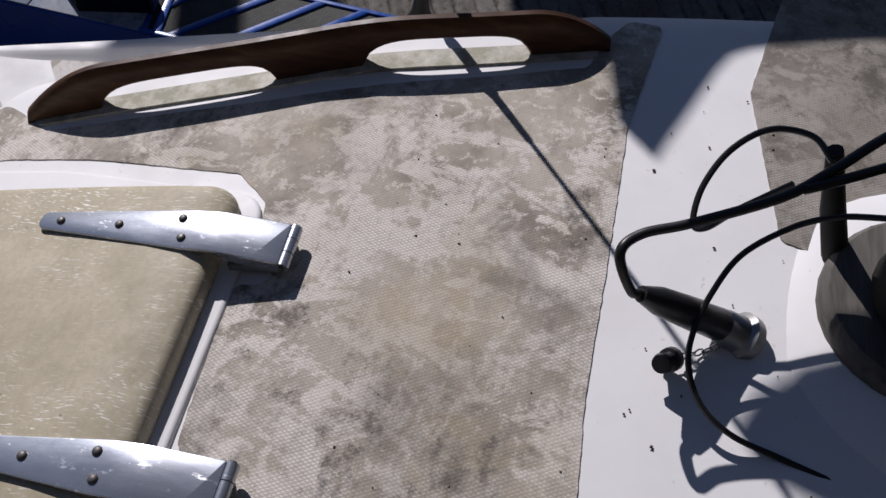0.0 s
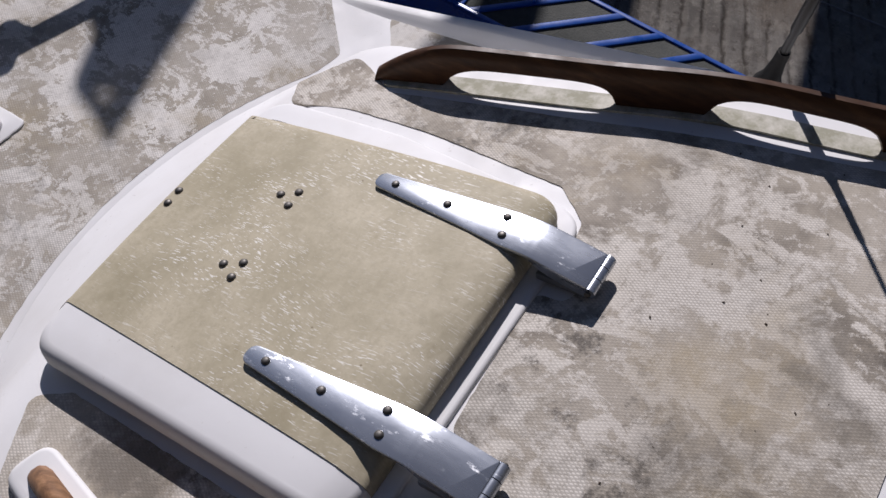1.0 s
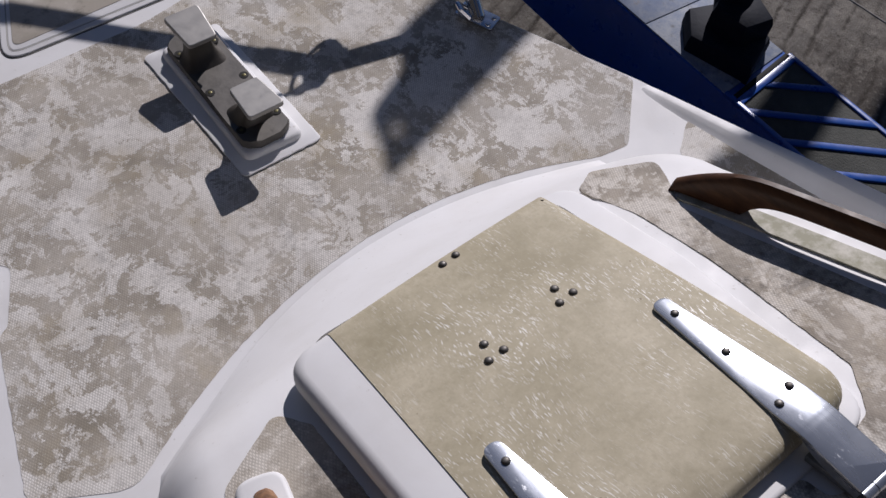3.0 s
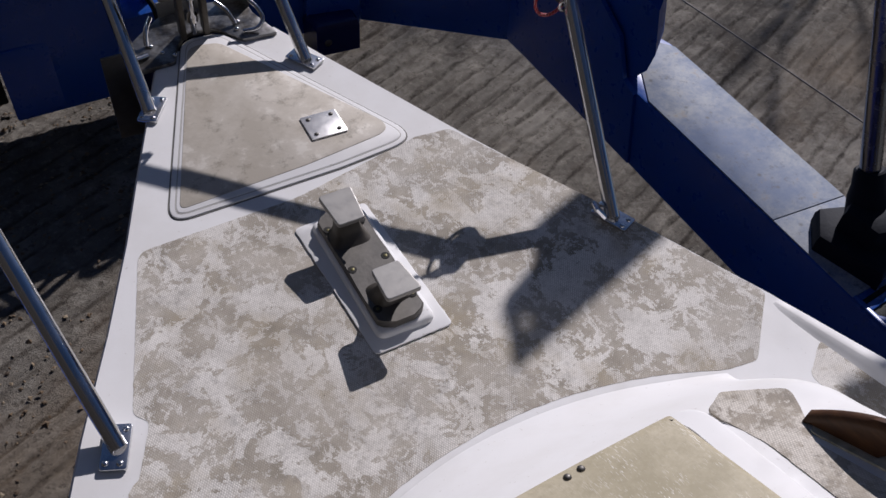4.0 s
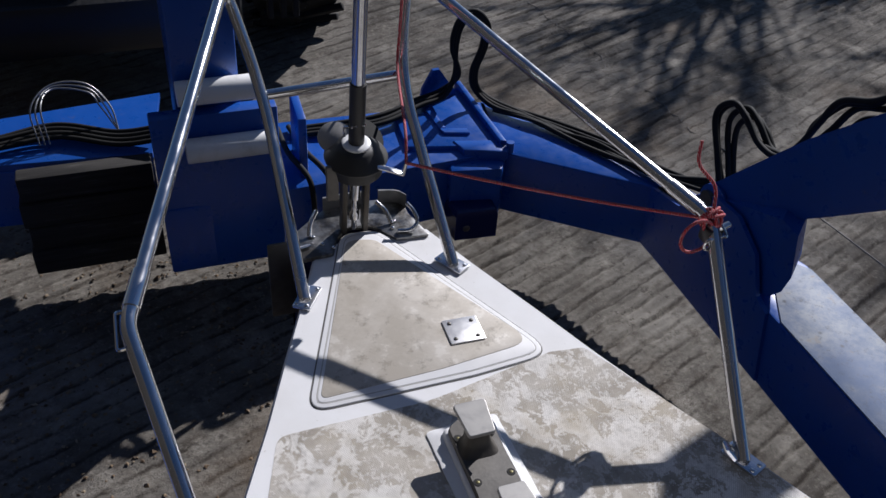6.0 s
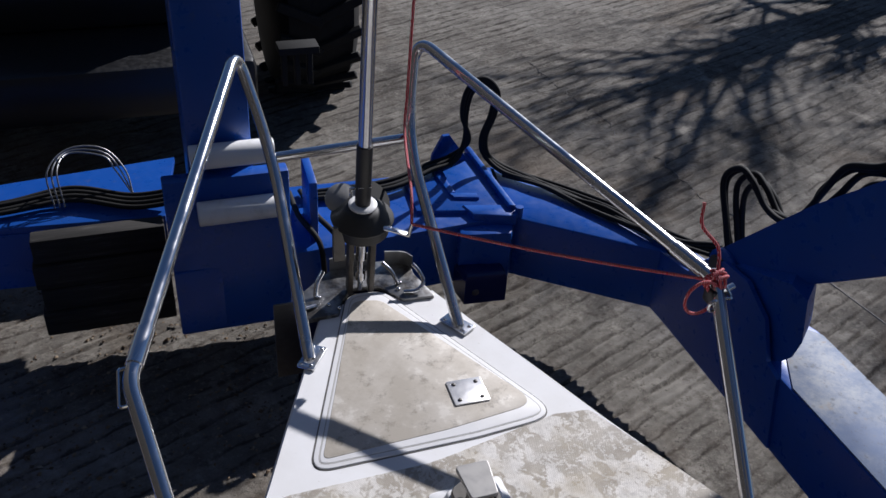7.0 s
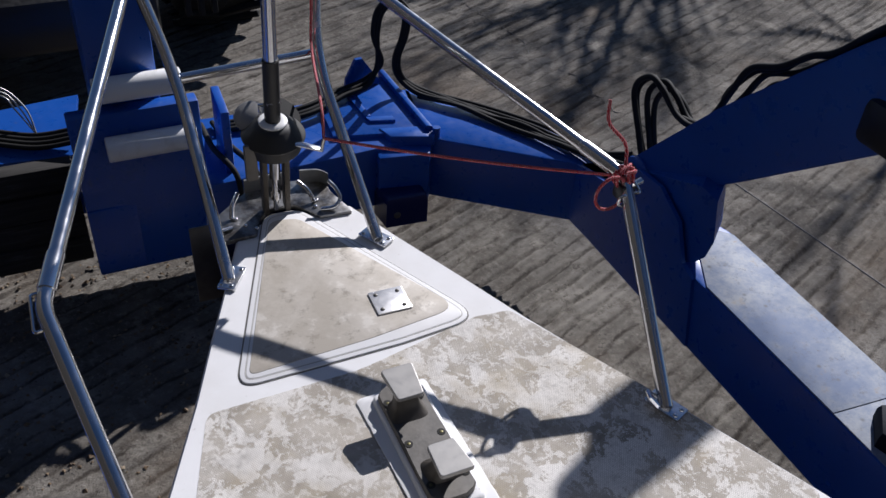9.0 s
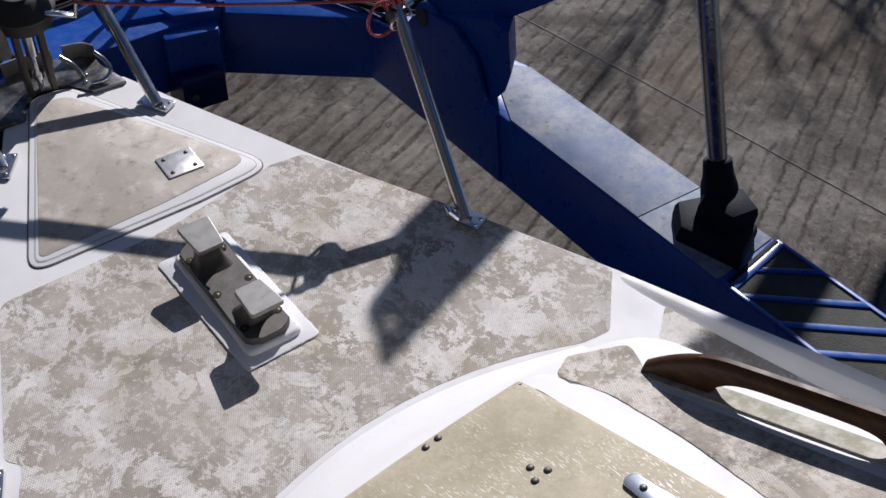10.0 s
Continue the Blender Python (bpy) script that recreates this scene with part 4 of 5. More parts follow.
def build_pulpit():
    p = thing("pulpit", "polished stainless steel bow pulpit of bent tubes", "pulpit")
    for s in (1, -1):
        fwd = Vector((0.138, -0.004, 0.006)) if s > 0 else Vector((-0.191, -0.027, 0.006))
        aft = Vector((0.446, -0.642, 0.006)) if s > 0 else Vector((-0.439, -0.700, 0.006))
        knee = Vector((0.516 * s, -0.312, 0.278))
        crown = Vector((0.174, 0.475, 0.470)) if s > 0 else Vector((-0.234, 0.475, 0.470))
        cross = Vector((0.123, 0.360, 0.276)) if s > 0 else Vector((-0.185, 0.360, 0.263))
        path = bent([aft, knee, crown, cross, fwd], [0.022, 0.06, 0.2], 10)
        part("rail_tube", tube(path, TUBE, 16), M["tube"], p)
        foot_plate(p, (0.138, 0.006) if s > 0 else (-0.184, -0.020), 122 if s > 0 else 56)
        foot_plate(p, (0.449, -0.638) if s > 0 else (-0.442, -0.696), 112 if s > 0 else 67)
        # joining sleeve at the knee
        d1, d2 = (knee - aft).normalized(), (crown - knee).normalized()
        part("sleeve", tube([knee + d2 * 0.03, knee + d2 * 0.10], TUBE * 1.16, 16), M["tube"], p)
        # small wire eye
        o = Vector((0.9 * s, -0.25, 0.1)).normalized() * TUBE
        e0, e1 = knee - d1 * 0.035 + o, knee + d2 * 0.03 + o
        off = o.normalized() * 0.012
        part("wire_eye", tube(bent([e0, e0 + off, e1 + off, e1], 0.008, 5), 0.003, 8), M["tube"], p)
    part("cross_tube", tube([(-0.185, 0.360, 0.263), (0.123, 0.360, 0.276)], TUBE * 0.92, 14), M["tube"], p)
    # bright bolt and shackle by the aft starboard foot
    part("shackle", tube([(0.437, -0.62, 0.012), (0.425, -0.612, 0.022), (0.418, -0.628, 0.024), (0.428, -0.64, 0.012)], 0.006, 8), M["tube"], p)
    return p


build_pulpit()


# ---- bow fitting and furler ----
def build_bow():
    f = thing("bow_fitting", "stainless steel stem head plate with fairlead horns", "bow fitting")
    out = rounded([(-0.195, 0.165), (-0.180, 0.098), (-0.100, 0.099), (-0.082, 0.145), (-0.055, 0.182), (0.006, 0.180), (0.034, 0.138), (0.048, 0.116), (0.123, 0.110), (0.100, 0.20), (0.100, 0.255), (0.05, 0.268), (-0.065, 0.277), (-0.120, 0.232)], [0.004, 0.006, 0.01, 0.02, 0.03, 0.03, 0.02, 0.01, 0.006, 0.02, 0.01, 0.02, 0.02, 0.02], 4)
    part("plate", slab(out, -0.003, 0.008, 0.0015, 2), M["stem"], f, "dull scratched stainless plate")
    part("stem_core", slab(offset(out, 0.012), -0.30, -0.003, 0.001, 1), M["navy"], f, "dark navy stem")
    # upright lips
    for pts in ([(-0.085, 0.258), (-0.03, 0.262), (0.02, 0.258)], [(0.045, 0.256), (0.085, 0.245), (0.102, 0.222)]):
        bm = bmesh.new()
        q = smooth_path([Vector((x, y, 0)) for x, y in pts], 5)
        v = [[bm.verts.new(c + Vector((0, dy, z))) for dy, z in ((0, 0.004), (0, 0.042), (0.004, 0.042), (0.004, 0.004))] for c in q]
        for a, b in zip(v, v[1:]):
            for j in range(4):
                bm.faces.new((a[j], a[(j + 1) % 4], b[(j + 1) % 4], b[j]))
        bm.faces.new(v[0])
        bm.faces.new(v[-1])
        part("lip", bm, M["dull"], f)
    # fairlead hooks
    for s, x in ((1, 0.062), (-1, -0.150)):
        pts = [(x - 0.006 * s, 0.135, 0.012), (x + 0.022 * s, 0.128, 0.016), (x + 0.040 * s, 0.138, 0.028), (x + 0.036 * s, 0.155, 0.045), (x + 0.024 * s, 0.172, 0.058)]
        part("fairlead_hook", tube(smooth_path(pts, 6), 0.0048, 10), M["tube"], f)
        pts = [(x - 0.012 * s, 0.168, 0.011), (x - 0.02 * s, 0.185, 0.034), (x - 0.038 * s, 0.205, 0.05)]
        part("horn", tube(smooth_path(pts, 6), 0.0050, 10), M["tube"], f)
    for x, y in ((-0.115, 0.135), (-0.095, 0.118), (-0.13, 0.165), (0.058, 0.175), (0.048, 0.152)):
        part("bolt", dome((x, y, 0.0098), (0, 0, 1), 0.005, 0.0035), M["steel"], f)
    g = thing("anchor_plate", "upright weathered steel plate bolted beside the stem", "plate")
    bm = box((-0.236, 0.128, -0.17), (-0.172, 0.134, 0.035), 0.002, m=None)
    part("plate", bm, M["cast"], g)

    # furling drum on the forestay
    base, up = Vector((-0.036, 0.172, 0.012)), Vector((-0.010, -0.150, 1.0)).normalized()
    d = thing("furling_drum", "black plastic headsail furling drum on the forestay", "furler")
    for sx in (-1, 1):
        bm = box((-0.006, -0.016, 0.0), (0.006, 0.016, 0.172), 0.002, m=Matrix.Translation(base + Vector((0.024 * sx, 0, 0))) @ up.to_track_quat("Z", "Y").to_matrix().to_4x4())
        part("link_plate", bm, M["tarnish"], d)
    part("turnbuckle", turned([(0.006, 0), (0.006, 0.03), (0.011, 0.033), (0.011, 0.05), (0.007, 0.055), (0.007, 0.09), (0.012, 0.094), (0.012, 0.18)], base, up, 14), M["steel"], d)
    c = base + up * 0.172
    part("drum", turned([(0.03, 0), (0.050, 0.002), (0.057, 0.008), (0.060, 0.034), (0.058, 0.040)], c, up, 32), M["drum"], d)
    part("flange", turned([(0.055, 0.036), (0.0655, 0.038), (0.0665, 0.041), (0.064, 0.045), (0.048, 0.056), (0.042, 0.066), (0.030, 0.072)], c, up, 32), M["drum"], d, "worn grey drum flange")
    part("collar", turned([(0.022, 0.069), (0.029, 0.070), (0.030, 0.076), (0.026, 0.079), (0.018, 0.079)], c, up, 24), M["pipe"], d, "pale plastic collar")
    bm = turned([(0.031, -0.003), (0.035, 0.0), (0.035, 0.005), (0.031, 0.008)], c + Vector((-0.034, 0.040, 0.062)), (-0.25, -0.45, 0.85), 24)
    part("guard_disc", bm, M["horn"], d, "round grey guard disc")
    bm = turned([(0.041, -0.004), (0.045, 0.0), (0.045, 0.006), (0.041, 0.01)], c + Vector((0.030, 0.042, 0.050)), (0.4, -0.45, 0.79), 24)
    part("guard_disc", bm, M["rubber"], d)
    bm = box((-0.013, -0.006, -0.055), (0.013, 0.006, 0.03), 0.004, m=Matrix.Translation(c + Vector((-0.057, -0.03, 0.01))))
    part("guard_arm", bm, M["cast"], d)
    # line guide arm
    tip = Vector((0.040, 0.070, 0.222))
    bm = box((0, -0.008, -0.002), (0.055, 0.008, 0.002), 0.001, m=Matrix.Translation((-0.006, 0.092, 0.222)) @ Matrix.Rotation(radians(-22), 4, "Z") @ Matrix.Rotation(radians(14), 4, "Y"))
    part("guide_arm", bm, M["steel"], d, "bright steel line guide")
    part("guide_eye", tube([tip + Vector((0.002, 0, -0.016)), tip + Vector((0.005, 0, 0.0)), tip + Vector((0.008, -0.003, 0.015))], 0.004, 8), M["tube"], d)
    for a in (-0.018, 0.0, 0.016):
        part("hook", tube([c + Vector((a - 0.01, -0.02, 0.10)), c + Vector((a - 0.012, -0.028, 0.125)), c + Vector((a - 0.004, -0.034, 0.128))], 0.003, 8), M["tube"], d)
    s = thing("forestay", "forestay inside a grey aluminium furling foil", "forestay")
    part("boot", tube([c + up * 0.07, c + up * 0.225], 0.0165, 12), M["drum"], s, "dark rubber sleeve")
    part("foil", tube([c + up * 0.215, c + up * 5.5], 0.0135, 12), M["steel"], s)
    return c, up


drum_at, stay_up = build_bow()


# ---- furling line ----
def build_rope():
    r = thing("furling_line", "red furling line with white flecks, knotted to the pulpit", "rope")
    rr = 0.0033
    k = Vector((0.516, -0.312, 0.278))
    guide = Vector((0.047, 0.067, 0.237))
    run = [guide + (k - guide) * (i / 20) - Vector((0, 0, 0.008 * math.sin(math.pi * i / 20))) for i in range(21)]
    part("taut_run", tube(run, rr, 8), M["rope"], r)
    up = [guide, guide + Vector((0.012, 0.05, 0.05)), Vector((0.112, 0.345, 0.30)), Vector((0.118, 0.35, 0.42)), Vector((0.12, 0.30, 0.9)), Vector((0.10, 0.1, 2.0))]
    part("rising_run", tube(smooth_path(up, 8), rr, 8), M["rope"], r)
    rng = random.Random(3)
    for i in range(5):
        ang = rng.uniform(0, 6.28)
        ax = Vector((math.cos(ang), math.sin(ang), rng.uniform(-0.6, 0.6))).normalized()
        u = ax.orthogonal().normalized()
        v = ax.cross(u)
        rad = rng.uniform(0.018, 0.028)
        loop = [k + u * math.cos(t) * rad + v * math.sin(t) * rad + ax * 0.004 * math.sin(2 * t) for t in (2 * math.pi * j / 18 for j in range(18))]
        part("knot_turn", tube(loop, rr, 8, closed=True), M["rope"], r)
    loop = [k + Vector((-0.035 - 0.034 * math.cos(t), -0.015, -0.022 + 0.036 * math.sin(t))) for t in (2 * math.pi * j / 20 for j in range(20))]
    part("loose_loop", tube(loop, rr, 8, closed=True), M["rope"], r)
    tail = [k + Vector((0, 0, 0.01)), k + Vector((0.012, 0.03, 0.05)), k + Vector((-0.012, 0.06, 0.085)), k + Vector((-0.008, 0.075, 0.125))]
    part("tail", tube(smooth_path(tail, 8), rr, 8), M["rope"], r)
    b = thing("clamp_block", "small black clamp with a steel ring at the pulpit bend", "clamp")
    part("body", box((-0.016, -0.016, -0.018), (0.016, 0.016, 0.016), 0.005, m=Matrix.Translation(k + Vector((-0.004, -0.012, -0.022)))), M["plastic"], b)
    ring = [k + Vector((-0.018, -0.034, -0.03)) + Vector((math.cos(t) * 0.012, 0, math.sin(t) * 0.012)) for t in (2 * math.pi * j / 16 for j in range(16))]
    part("ring", tube(ring, 0.003, 8, closed=True), M["tube"], b)
    part("bolt", tube([k + Vector((0.01, -0.01, -0.02)), k + Vector((0.038, -0.006, -0.014))], 0.006, 10), M["tube"], b)


build_rope()


# ---- shroud ----
def build_shroud():
    s = thing("shroud", "wire shroud with a black booted turnbuckle at the deck edge", "shroud")
    a = Vector((0.548, -1.588, 0.268))
    up = Vector((-0.08, 0.02, 1.0)).normalized()
    part("deck_plate", turned([(0.024, -0.02), (0.024, 0.002), (0.02, 0.004)], a, (0.3, 0, 1), 16), M["steel"], s)
    part("boot", turned([(0.018, 0), (0.019, 0.012), (0.012, 0.028), (0.009, 0.05), (0.008, 0.07)], a, up, 14), M["rubber"], s)
    part("turnbuckle", turned([(0.006, 0.06), (0.005, 0.10), (0.0075, 0.11), (0.0075, 0.19), (0.005, 0.20), (0.004, 0.26)], a, up, 12), M["drum"], s)
    part("wire", tube([a + up * 0.25, a + up * 6.2], 0.0028, 8), M["steel"], s)


build_shroud()


# ---- deck plug, cables and mast foot ----
def build_mast_area():
    k = thing("mast_collar", "round tan collar with a dark grey covered mast foot", "mast")
    at = Vector((0.145, -2.125, roof_z(0.145, -2.125)))
    part("raised_base", turned([(0.165, -0.03), (0.163, 0.002), (0.150, 0.012), (0.10, 0.016)], at + Vector((0.0, -0.01, 0)), (0.05, 0.2, 1), 40), M["gel"], k, "white raised base")
    part("collar", turned([(0.099, 0.0), (0.102, 0.02), (0.100, 0.030), (0.094, 0.036)], at, (0.05, 0.2, 1), 32), M["timber"], k)
    part("mast_cover", turned([(0.070, 0.03), (0.068, 0.10), (0.055, 0.16), (0.058, 0.4), (0.058, 3.0)], at, (0.0, 0.0, 1), 24), M["rubber"], k)
    p = thing("deck_plug", "black cable plug in a metal deck socket with a chained cap", "plug")
    z = roof_z(0.115, -1.97)
    s = Vector((0.100, -1.963, z))
    tilt = Vector((-0.05, 0.80, 0.45)).normalized()
    part("socket", turned([(0.021, -0.004), (0.022, 0.006), (0.017, 0.010), (0.015, 0.028), (0.013, 0.032)], s, tilt, 20), M["dull"], p)
    a, b = s + tilt * 0.026, Vector((0.071, -1.831, 0.480))
    d = (b - a).normalized()
    part("grip", turned([(0.0135, 0.0), (0.0145, 0.006), (0.0135, 0.03), (0.0145, 0.034), (0.012, 0.08), (0.007, 0.10)], a, d, 16), M["plastic"], p)
    end = a + d * 0.10
    c = thing("power_cable", "black power cable looping from the deck plug to the mast", "cable")
    path = [end, end + d * 0.012, (0.086, -1.829, 0.499), (0.104, -1.842, 0.506), (0.119, -1.879, 0.515), (0.143, -1.94, 0.54), (0.169, -1.975, 0.555), (0.203, -2.013, 0.57), (0.24, -2.06, 0.58)]
    part("sheath", tube(smooth_path(path, 10), 0.0043, 10), M["plastic"], c)
    c2 = thing("thin_cable", "thin black cable lying in loops on the coachroof", "cable")
    path = [(0.165, -2.075, 0.53), (0.165, -2.035, 0.52), (0.164, -2.0, 0.51), (0.156, -1.969, 0.495), (0.132, -1.934, 0.475), (0.1, -1.916, 0.455), (0.068, -1.907, 0.44), (0.042, -1.908, 0.43), (0.017, -1.922, 0.42), (-0.001, -1.949, 0.415), (-0.009, -1.992, 0.41), (-0.02, -2.04, 0.41)]
    part("sheath", tube(smooth_path(path, 10), 0.0027, 8), M["plastic"], c2)
    c3 = thing("thin_cable", "thin black cable bent in a loop beside the mast", "cable")
    path = [(0.204, -1.988, 0.53), (0.228, -1.972, 0.53), (0.23, -1.938, 0.525), (0.211, -1.91, 0.51), (0.182, -1.894, 0.49), (0.154, -1.892, 0.475), (0.149, -1.902, 0.478), (0.156, -1.92, 0.50), (0.16, -1.95, 0.54)]
    part("sheath", tube(smooth_path(path, 10), 0.0029, 8), M["plastic"], c3)
    t = thing("cable_wrap", "black tape wrapping a bundle of cables", "tape")
    part("wrap", tube([(0.213, -1.988, 0.535), (0.208, -2.016, 0.47), (0.203, -2.043, 0.415)], [0.007, 0.011, 0.012], 10), M["rubber"], t)
    cable2 = thing("power_cable", "black power cable running up to the mast", "cable")
    part("sheath", tube(smooth_path([(0.150, -1.955, 0.547), (0.165, -1.985, 0.552), (0.185, -2.02, 0.556), (0.205, -2.06, 0.56)], 8), 0.0043, 10), M["plastic"], cable2)
    cap = thing("socket_cap", "black screw cap hanging on a small chain", "cap")
    q = Vector((0.060, -1.900, roof_z(0.06, -1.9) + 0.012))
    part("cap", turned([(0.007, -0.004), (0.0105, -0.003), (0.0105, 0.004), (0.0075, 0.005), (0.006, 0.014), (0.009, 0.018), (0.008, 0.022)], q, (-0.6, 0.5, 0.5), 16), M["plastic"], cap)
    n = 9
    for i in range(n):
        pt = q.lerp(s + Vector((0, 0, 0.006)), (i + 0.5) / n) - Vector((0, 0, 0.006 * math.sin(math.pi * i / n)))
        u = Vector((1, 0, 0)) if i % 2 else Vector((0, 0, 1))
        v = Vector((0.4, -0.6, 0)).normalized()
        part("chain_link", tube([pt + v * 0.005 * math.cos(t_) + u * 0.003 * math.sin(t_) for t_ in (2 * math.pi * j / 8 for j in range(8))], 0.0009, 5, closed=True), M["steel"], cap)


build_mast_area()


# ---- boat trailer ----
TOP, LOW = -0.90, -1.20


def build_trailer():
    t = thing("boat_trailer", "blue painted steel hydraulic boat trailer", "trailer")
    # starboard side beam, aligned with the boat
    part("side_beam", prism([(1.57, 1.28), (1.57, -4.5), (1.88, -4.5), (1.88, 0.65), (1.70, 1.24)], LOW, TOP, 0.008), M["blue"], t)
    part("side_beam", prism([(-1.90, 1.9), (-1.90, -4.5), (-1.60, -4.5), (-1.60, 1.9)], LOW, TOP, 0.008), M["blue"], t)
    part("worn_plate", prism([(1.578, 0.40), (1.578, -0.25), (1.872, -0.27), (1.875, 0.62), (1.79, 0.72), (1.665, 0.56)], TOP, TOP + 0.006, 0.002), M["plate"], t, "scuffed pale steel wear plate")
    part("worn_plate", prism([(1.578, -0.252), (1.578, -0.60), (1.872, -0.58), (1.872, -0.272)], TOP, TOP + 0.004, 0.002), M["plate"], t, "scuffed pale steel wear plate")
    # anti-slip tread with slanted bars
    part("tread", prism([(1.585, -0.625), (1.585, -3.0), (1.865, -3.0), (1.865, -0.605)], TOP, TOP + 0.006, 0.001), M["grate"], t, "dark gritty anti-slip tread")
    part("tread_bar", prism([(1.70, -0.654), (1.865, -0.790), (1.865, -0.760), (1.735, -0.654)], TOP + 0.006, TOP + 0.012, 0.002), M["blue"], t)
    for i in range(16):
        y = -0.70 - i * 0.138
        part("tread_bar", prism([(1.585, y - 0.016), (1.865, y - 0.245 - 0.016), (1.865, y - 0.245 + 0.016), (1.585, y + 0.016)], TOP + 0.006, TOP + 0.012, 0.002), M["blue"], t)
    part("end_bar", prism([(1.585, -0.664), (1.865, -0.634), (1.865, -0.610), (1.585, -0.640)], TOP + 0.006, TOP + 0.013, 0.002), M["blue"], t)
    part("end_gap", prism([(1.585, -0.638), (1.865, -0.608), (1.865, -0.592), (1.585, -0.622)], TOP + 0.006, TOP + 0.009, 0.001), M["rubber"], t)
    for x in (1.578, 1.872):
        part("tread_edge", box((x - 0.008, -3.0, TOP), (x + 0.008, -0.6, TOP + 0.012), 0.002), M["blue"], t)
    # splayed front beam
    part("corner_arm", prism([(1.02, 1.70), (1.56, 1.28), (1.57, 0.97), (1.69, 1.24), (1.58, 1.60), (1.10, 2.14)], LOW, TOP, 0.01), M["blue"], t)
    part("front_beam", prism([(-0.42, 1.62), (1.04, 1.70), (1.12, 2.14), (-0.30, 2.2)], LOW, TOP, 0.01), M["blue"], t)
    part("front_beam", prism([(-1.9, 2.17), (-0.42, 2.06), (-0.42, 2.20), (-1.9, 2.29)], LOW, TOP - 0.03, 0.006), M["blue"], t)
    part("beam_flange", prism([(-1.9, 2.19), (-0.42, 2.06), (-0.34, 2.58), (-1.9, 2.40)], TOP - 0.03, TOP, 0.006), M["blue"], t)
    # hinge block with gussets
    part("hub_plate", prism([(0.63, 1.81), (0.99, 1.725), (1.04, 1.72), (1.03, 2.26), (0.86, 2.30), (0.80, 2.14), (0.66, 2.12)], LOW, TOP + 0.022, 0.006), M["blue"], t)
    part("hub_face", prism([(0.78, 1.64), (1.0, 1.60), (1.06, 1.70), (1.04, 1.84), (0.80, 1.82)], LOW + 0.02, TOP - 0.02, 0.015), M["blue"], t)
    part("ridge_lip", prism([(1.030, 1.715), (1.056, 1.705), (1.045, 2.27), (1.020, 2.28)], TOP, TOP + 0.05, 0.004), M["blue"], t)
    part("bracket_shelf", prism([(0.84, 1.80), (0.86, 1.71), (1.04, 1.655), (1.075, 1.70), (1.02, 1.76)], TOP - 0.02, TOP + 0.028, 0.008), M["blue"], t)
    part("stop_nub", tube([(1.068, 1.69, TOP - 0.01), (1.068, 1.69, TOP + 0.05)], 0.018, 12), M["blue"], t)
    # raised strips added in the shape of the hub's L-shaped sunlit patch
    for poly in ([(0.80, 2.13), (0.81, 1.90), (0.84, 1.90), (0.83, 2.13)], [(0.81, 1.90), (0.82, 1.86), (0.93, 1.83), (0.93, 1.87)]):
        part("lit_patch_strip", prism(poly, TOP + 0.02, TOP + 0.036, 0.003), M["blue"], t)
    bm = bmesh.new()
    v = [bm.verts.new((x, y, z)) for y in (2.19, 2.21) for x, z in ((0.815, TOP), (1.0, TOP), (0.987, -0.852), (0.905, -0.733), (0.872, -0.735), (0.824, -0.83))]
    bm.faces.new(v[:6])
    bm.faces.new(v[:5:-1])
    for i in range(6):
        bm.faces.new((v[i], v[(i + 1) % 6], v[6 + (i + 1) % 6], v[6 + i]))
    part("peak_gusset", bm, M["blue"], t, smooth=False)
    part("lug", prism([(0.78, 1.545), (0.97, 1.53), (0.98, 1.66), (0.77, 1.67)], LOW - 0.03, LOW + 0.12, 0.03), M["navy"], t)
    part("lug_bolt", dome((0.83, 1.544, LOW + 0.03), (0, -1, 0), 0.018, 0.01), M["cast"], t)
    # bow post and stop plate
    part("bow_post", box((-0.315, 1.70, LOW), (-0.075, 1.98, 1.1), 0.01), M["blue"], t)
    part("stop_plate", box((-0.42, 1.63, LOW - 0.02), (0.05, 1.70, -0.50), 0.008), M["blue"], t)
    part("side_lug", box((0.05, 1.72, -0.95), (0.085, 1.95, -0.62), 0.006, m=Matrix.Rotation(radians(-3), 4, "Z")), M["blue"], t)
    for z, y, x0, x1 in ((-0.62, 1.585, -0.305, 0.02), (-0.415, 1.65, -0.31, 0.0)):
        part("roller", turned([(0.040, 0), (0.046, 0.002), (0.047, 0.006), (0.047, x1 - x0 - 0.006), (0.044, x1 - x0)], (x0, y, z), (1, 0, 0), 24), M["pipe"], t, "scuffed white plastic roller")
    # fender timbers on the port front beam
    for i in range(4):
        z = -1.37 + i * 0.122
        part("fender_plank", box((-0.97 + 0.012 * (i % 2), 1.955 + 0.01 * (i % 2), z), (-0.43, 2.05, z + 0.115), 0.008, m=None), M["dark_timber"], t, "fender timber, near-black with its shade in the colour")
    # lifting arm and its ram
    a0, a1 = Vector((1.66, 0.93, -0.72)), Vector((1.98, -0.89, 0.96))
    d = (a1 - a0).normalized()
    side = d.cross(Vector((0, 0, 1))).normalized()
    up = side.cross(d)
    bm = bmesh.new()
    rings = []
    for s, hh in ((-0.06, 0.07), (0.0, 0.11), (0.5, 0.145), (1.1, 0.175), (1.6, 0.165), (2.4, 0.11)):
        c = a0 + d * s
        rings.append([bm.verts.new(c + side * sx * 0.075 + up * sz * hh) for sx, sz in ((-1, -1), (1, -1), (1, 0.55 if s < 0.2 else 0.85), (-1, 0.55 if s < 0.2 else 0.85))])
    for a, b in zip(rings, rings[1:]):
        for j in range(4):
            bm.faces.new((a[j], a[(j + 1) % 4], b[(j + 1) % 4], b[j]))
    bm.faces.new(rings[0])
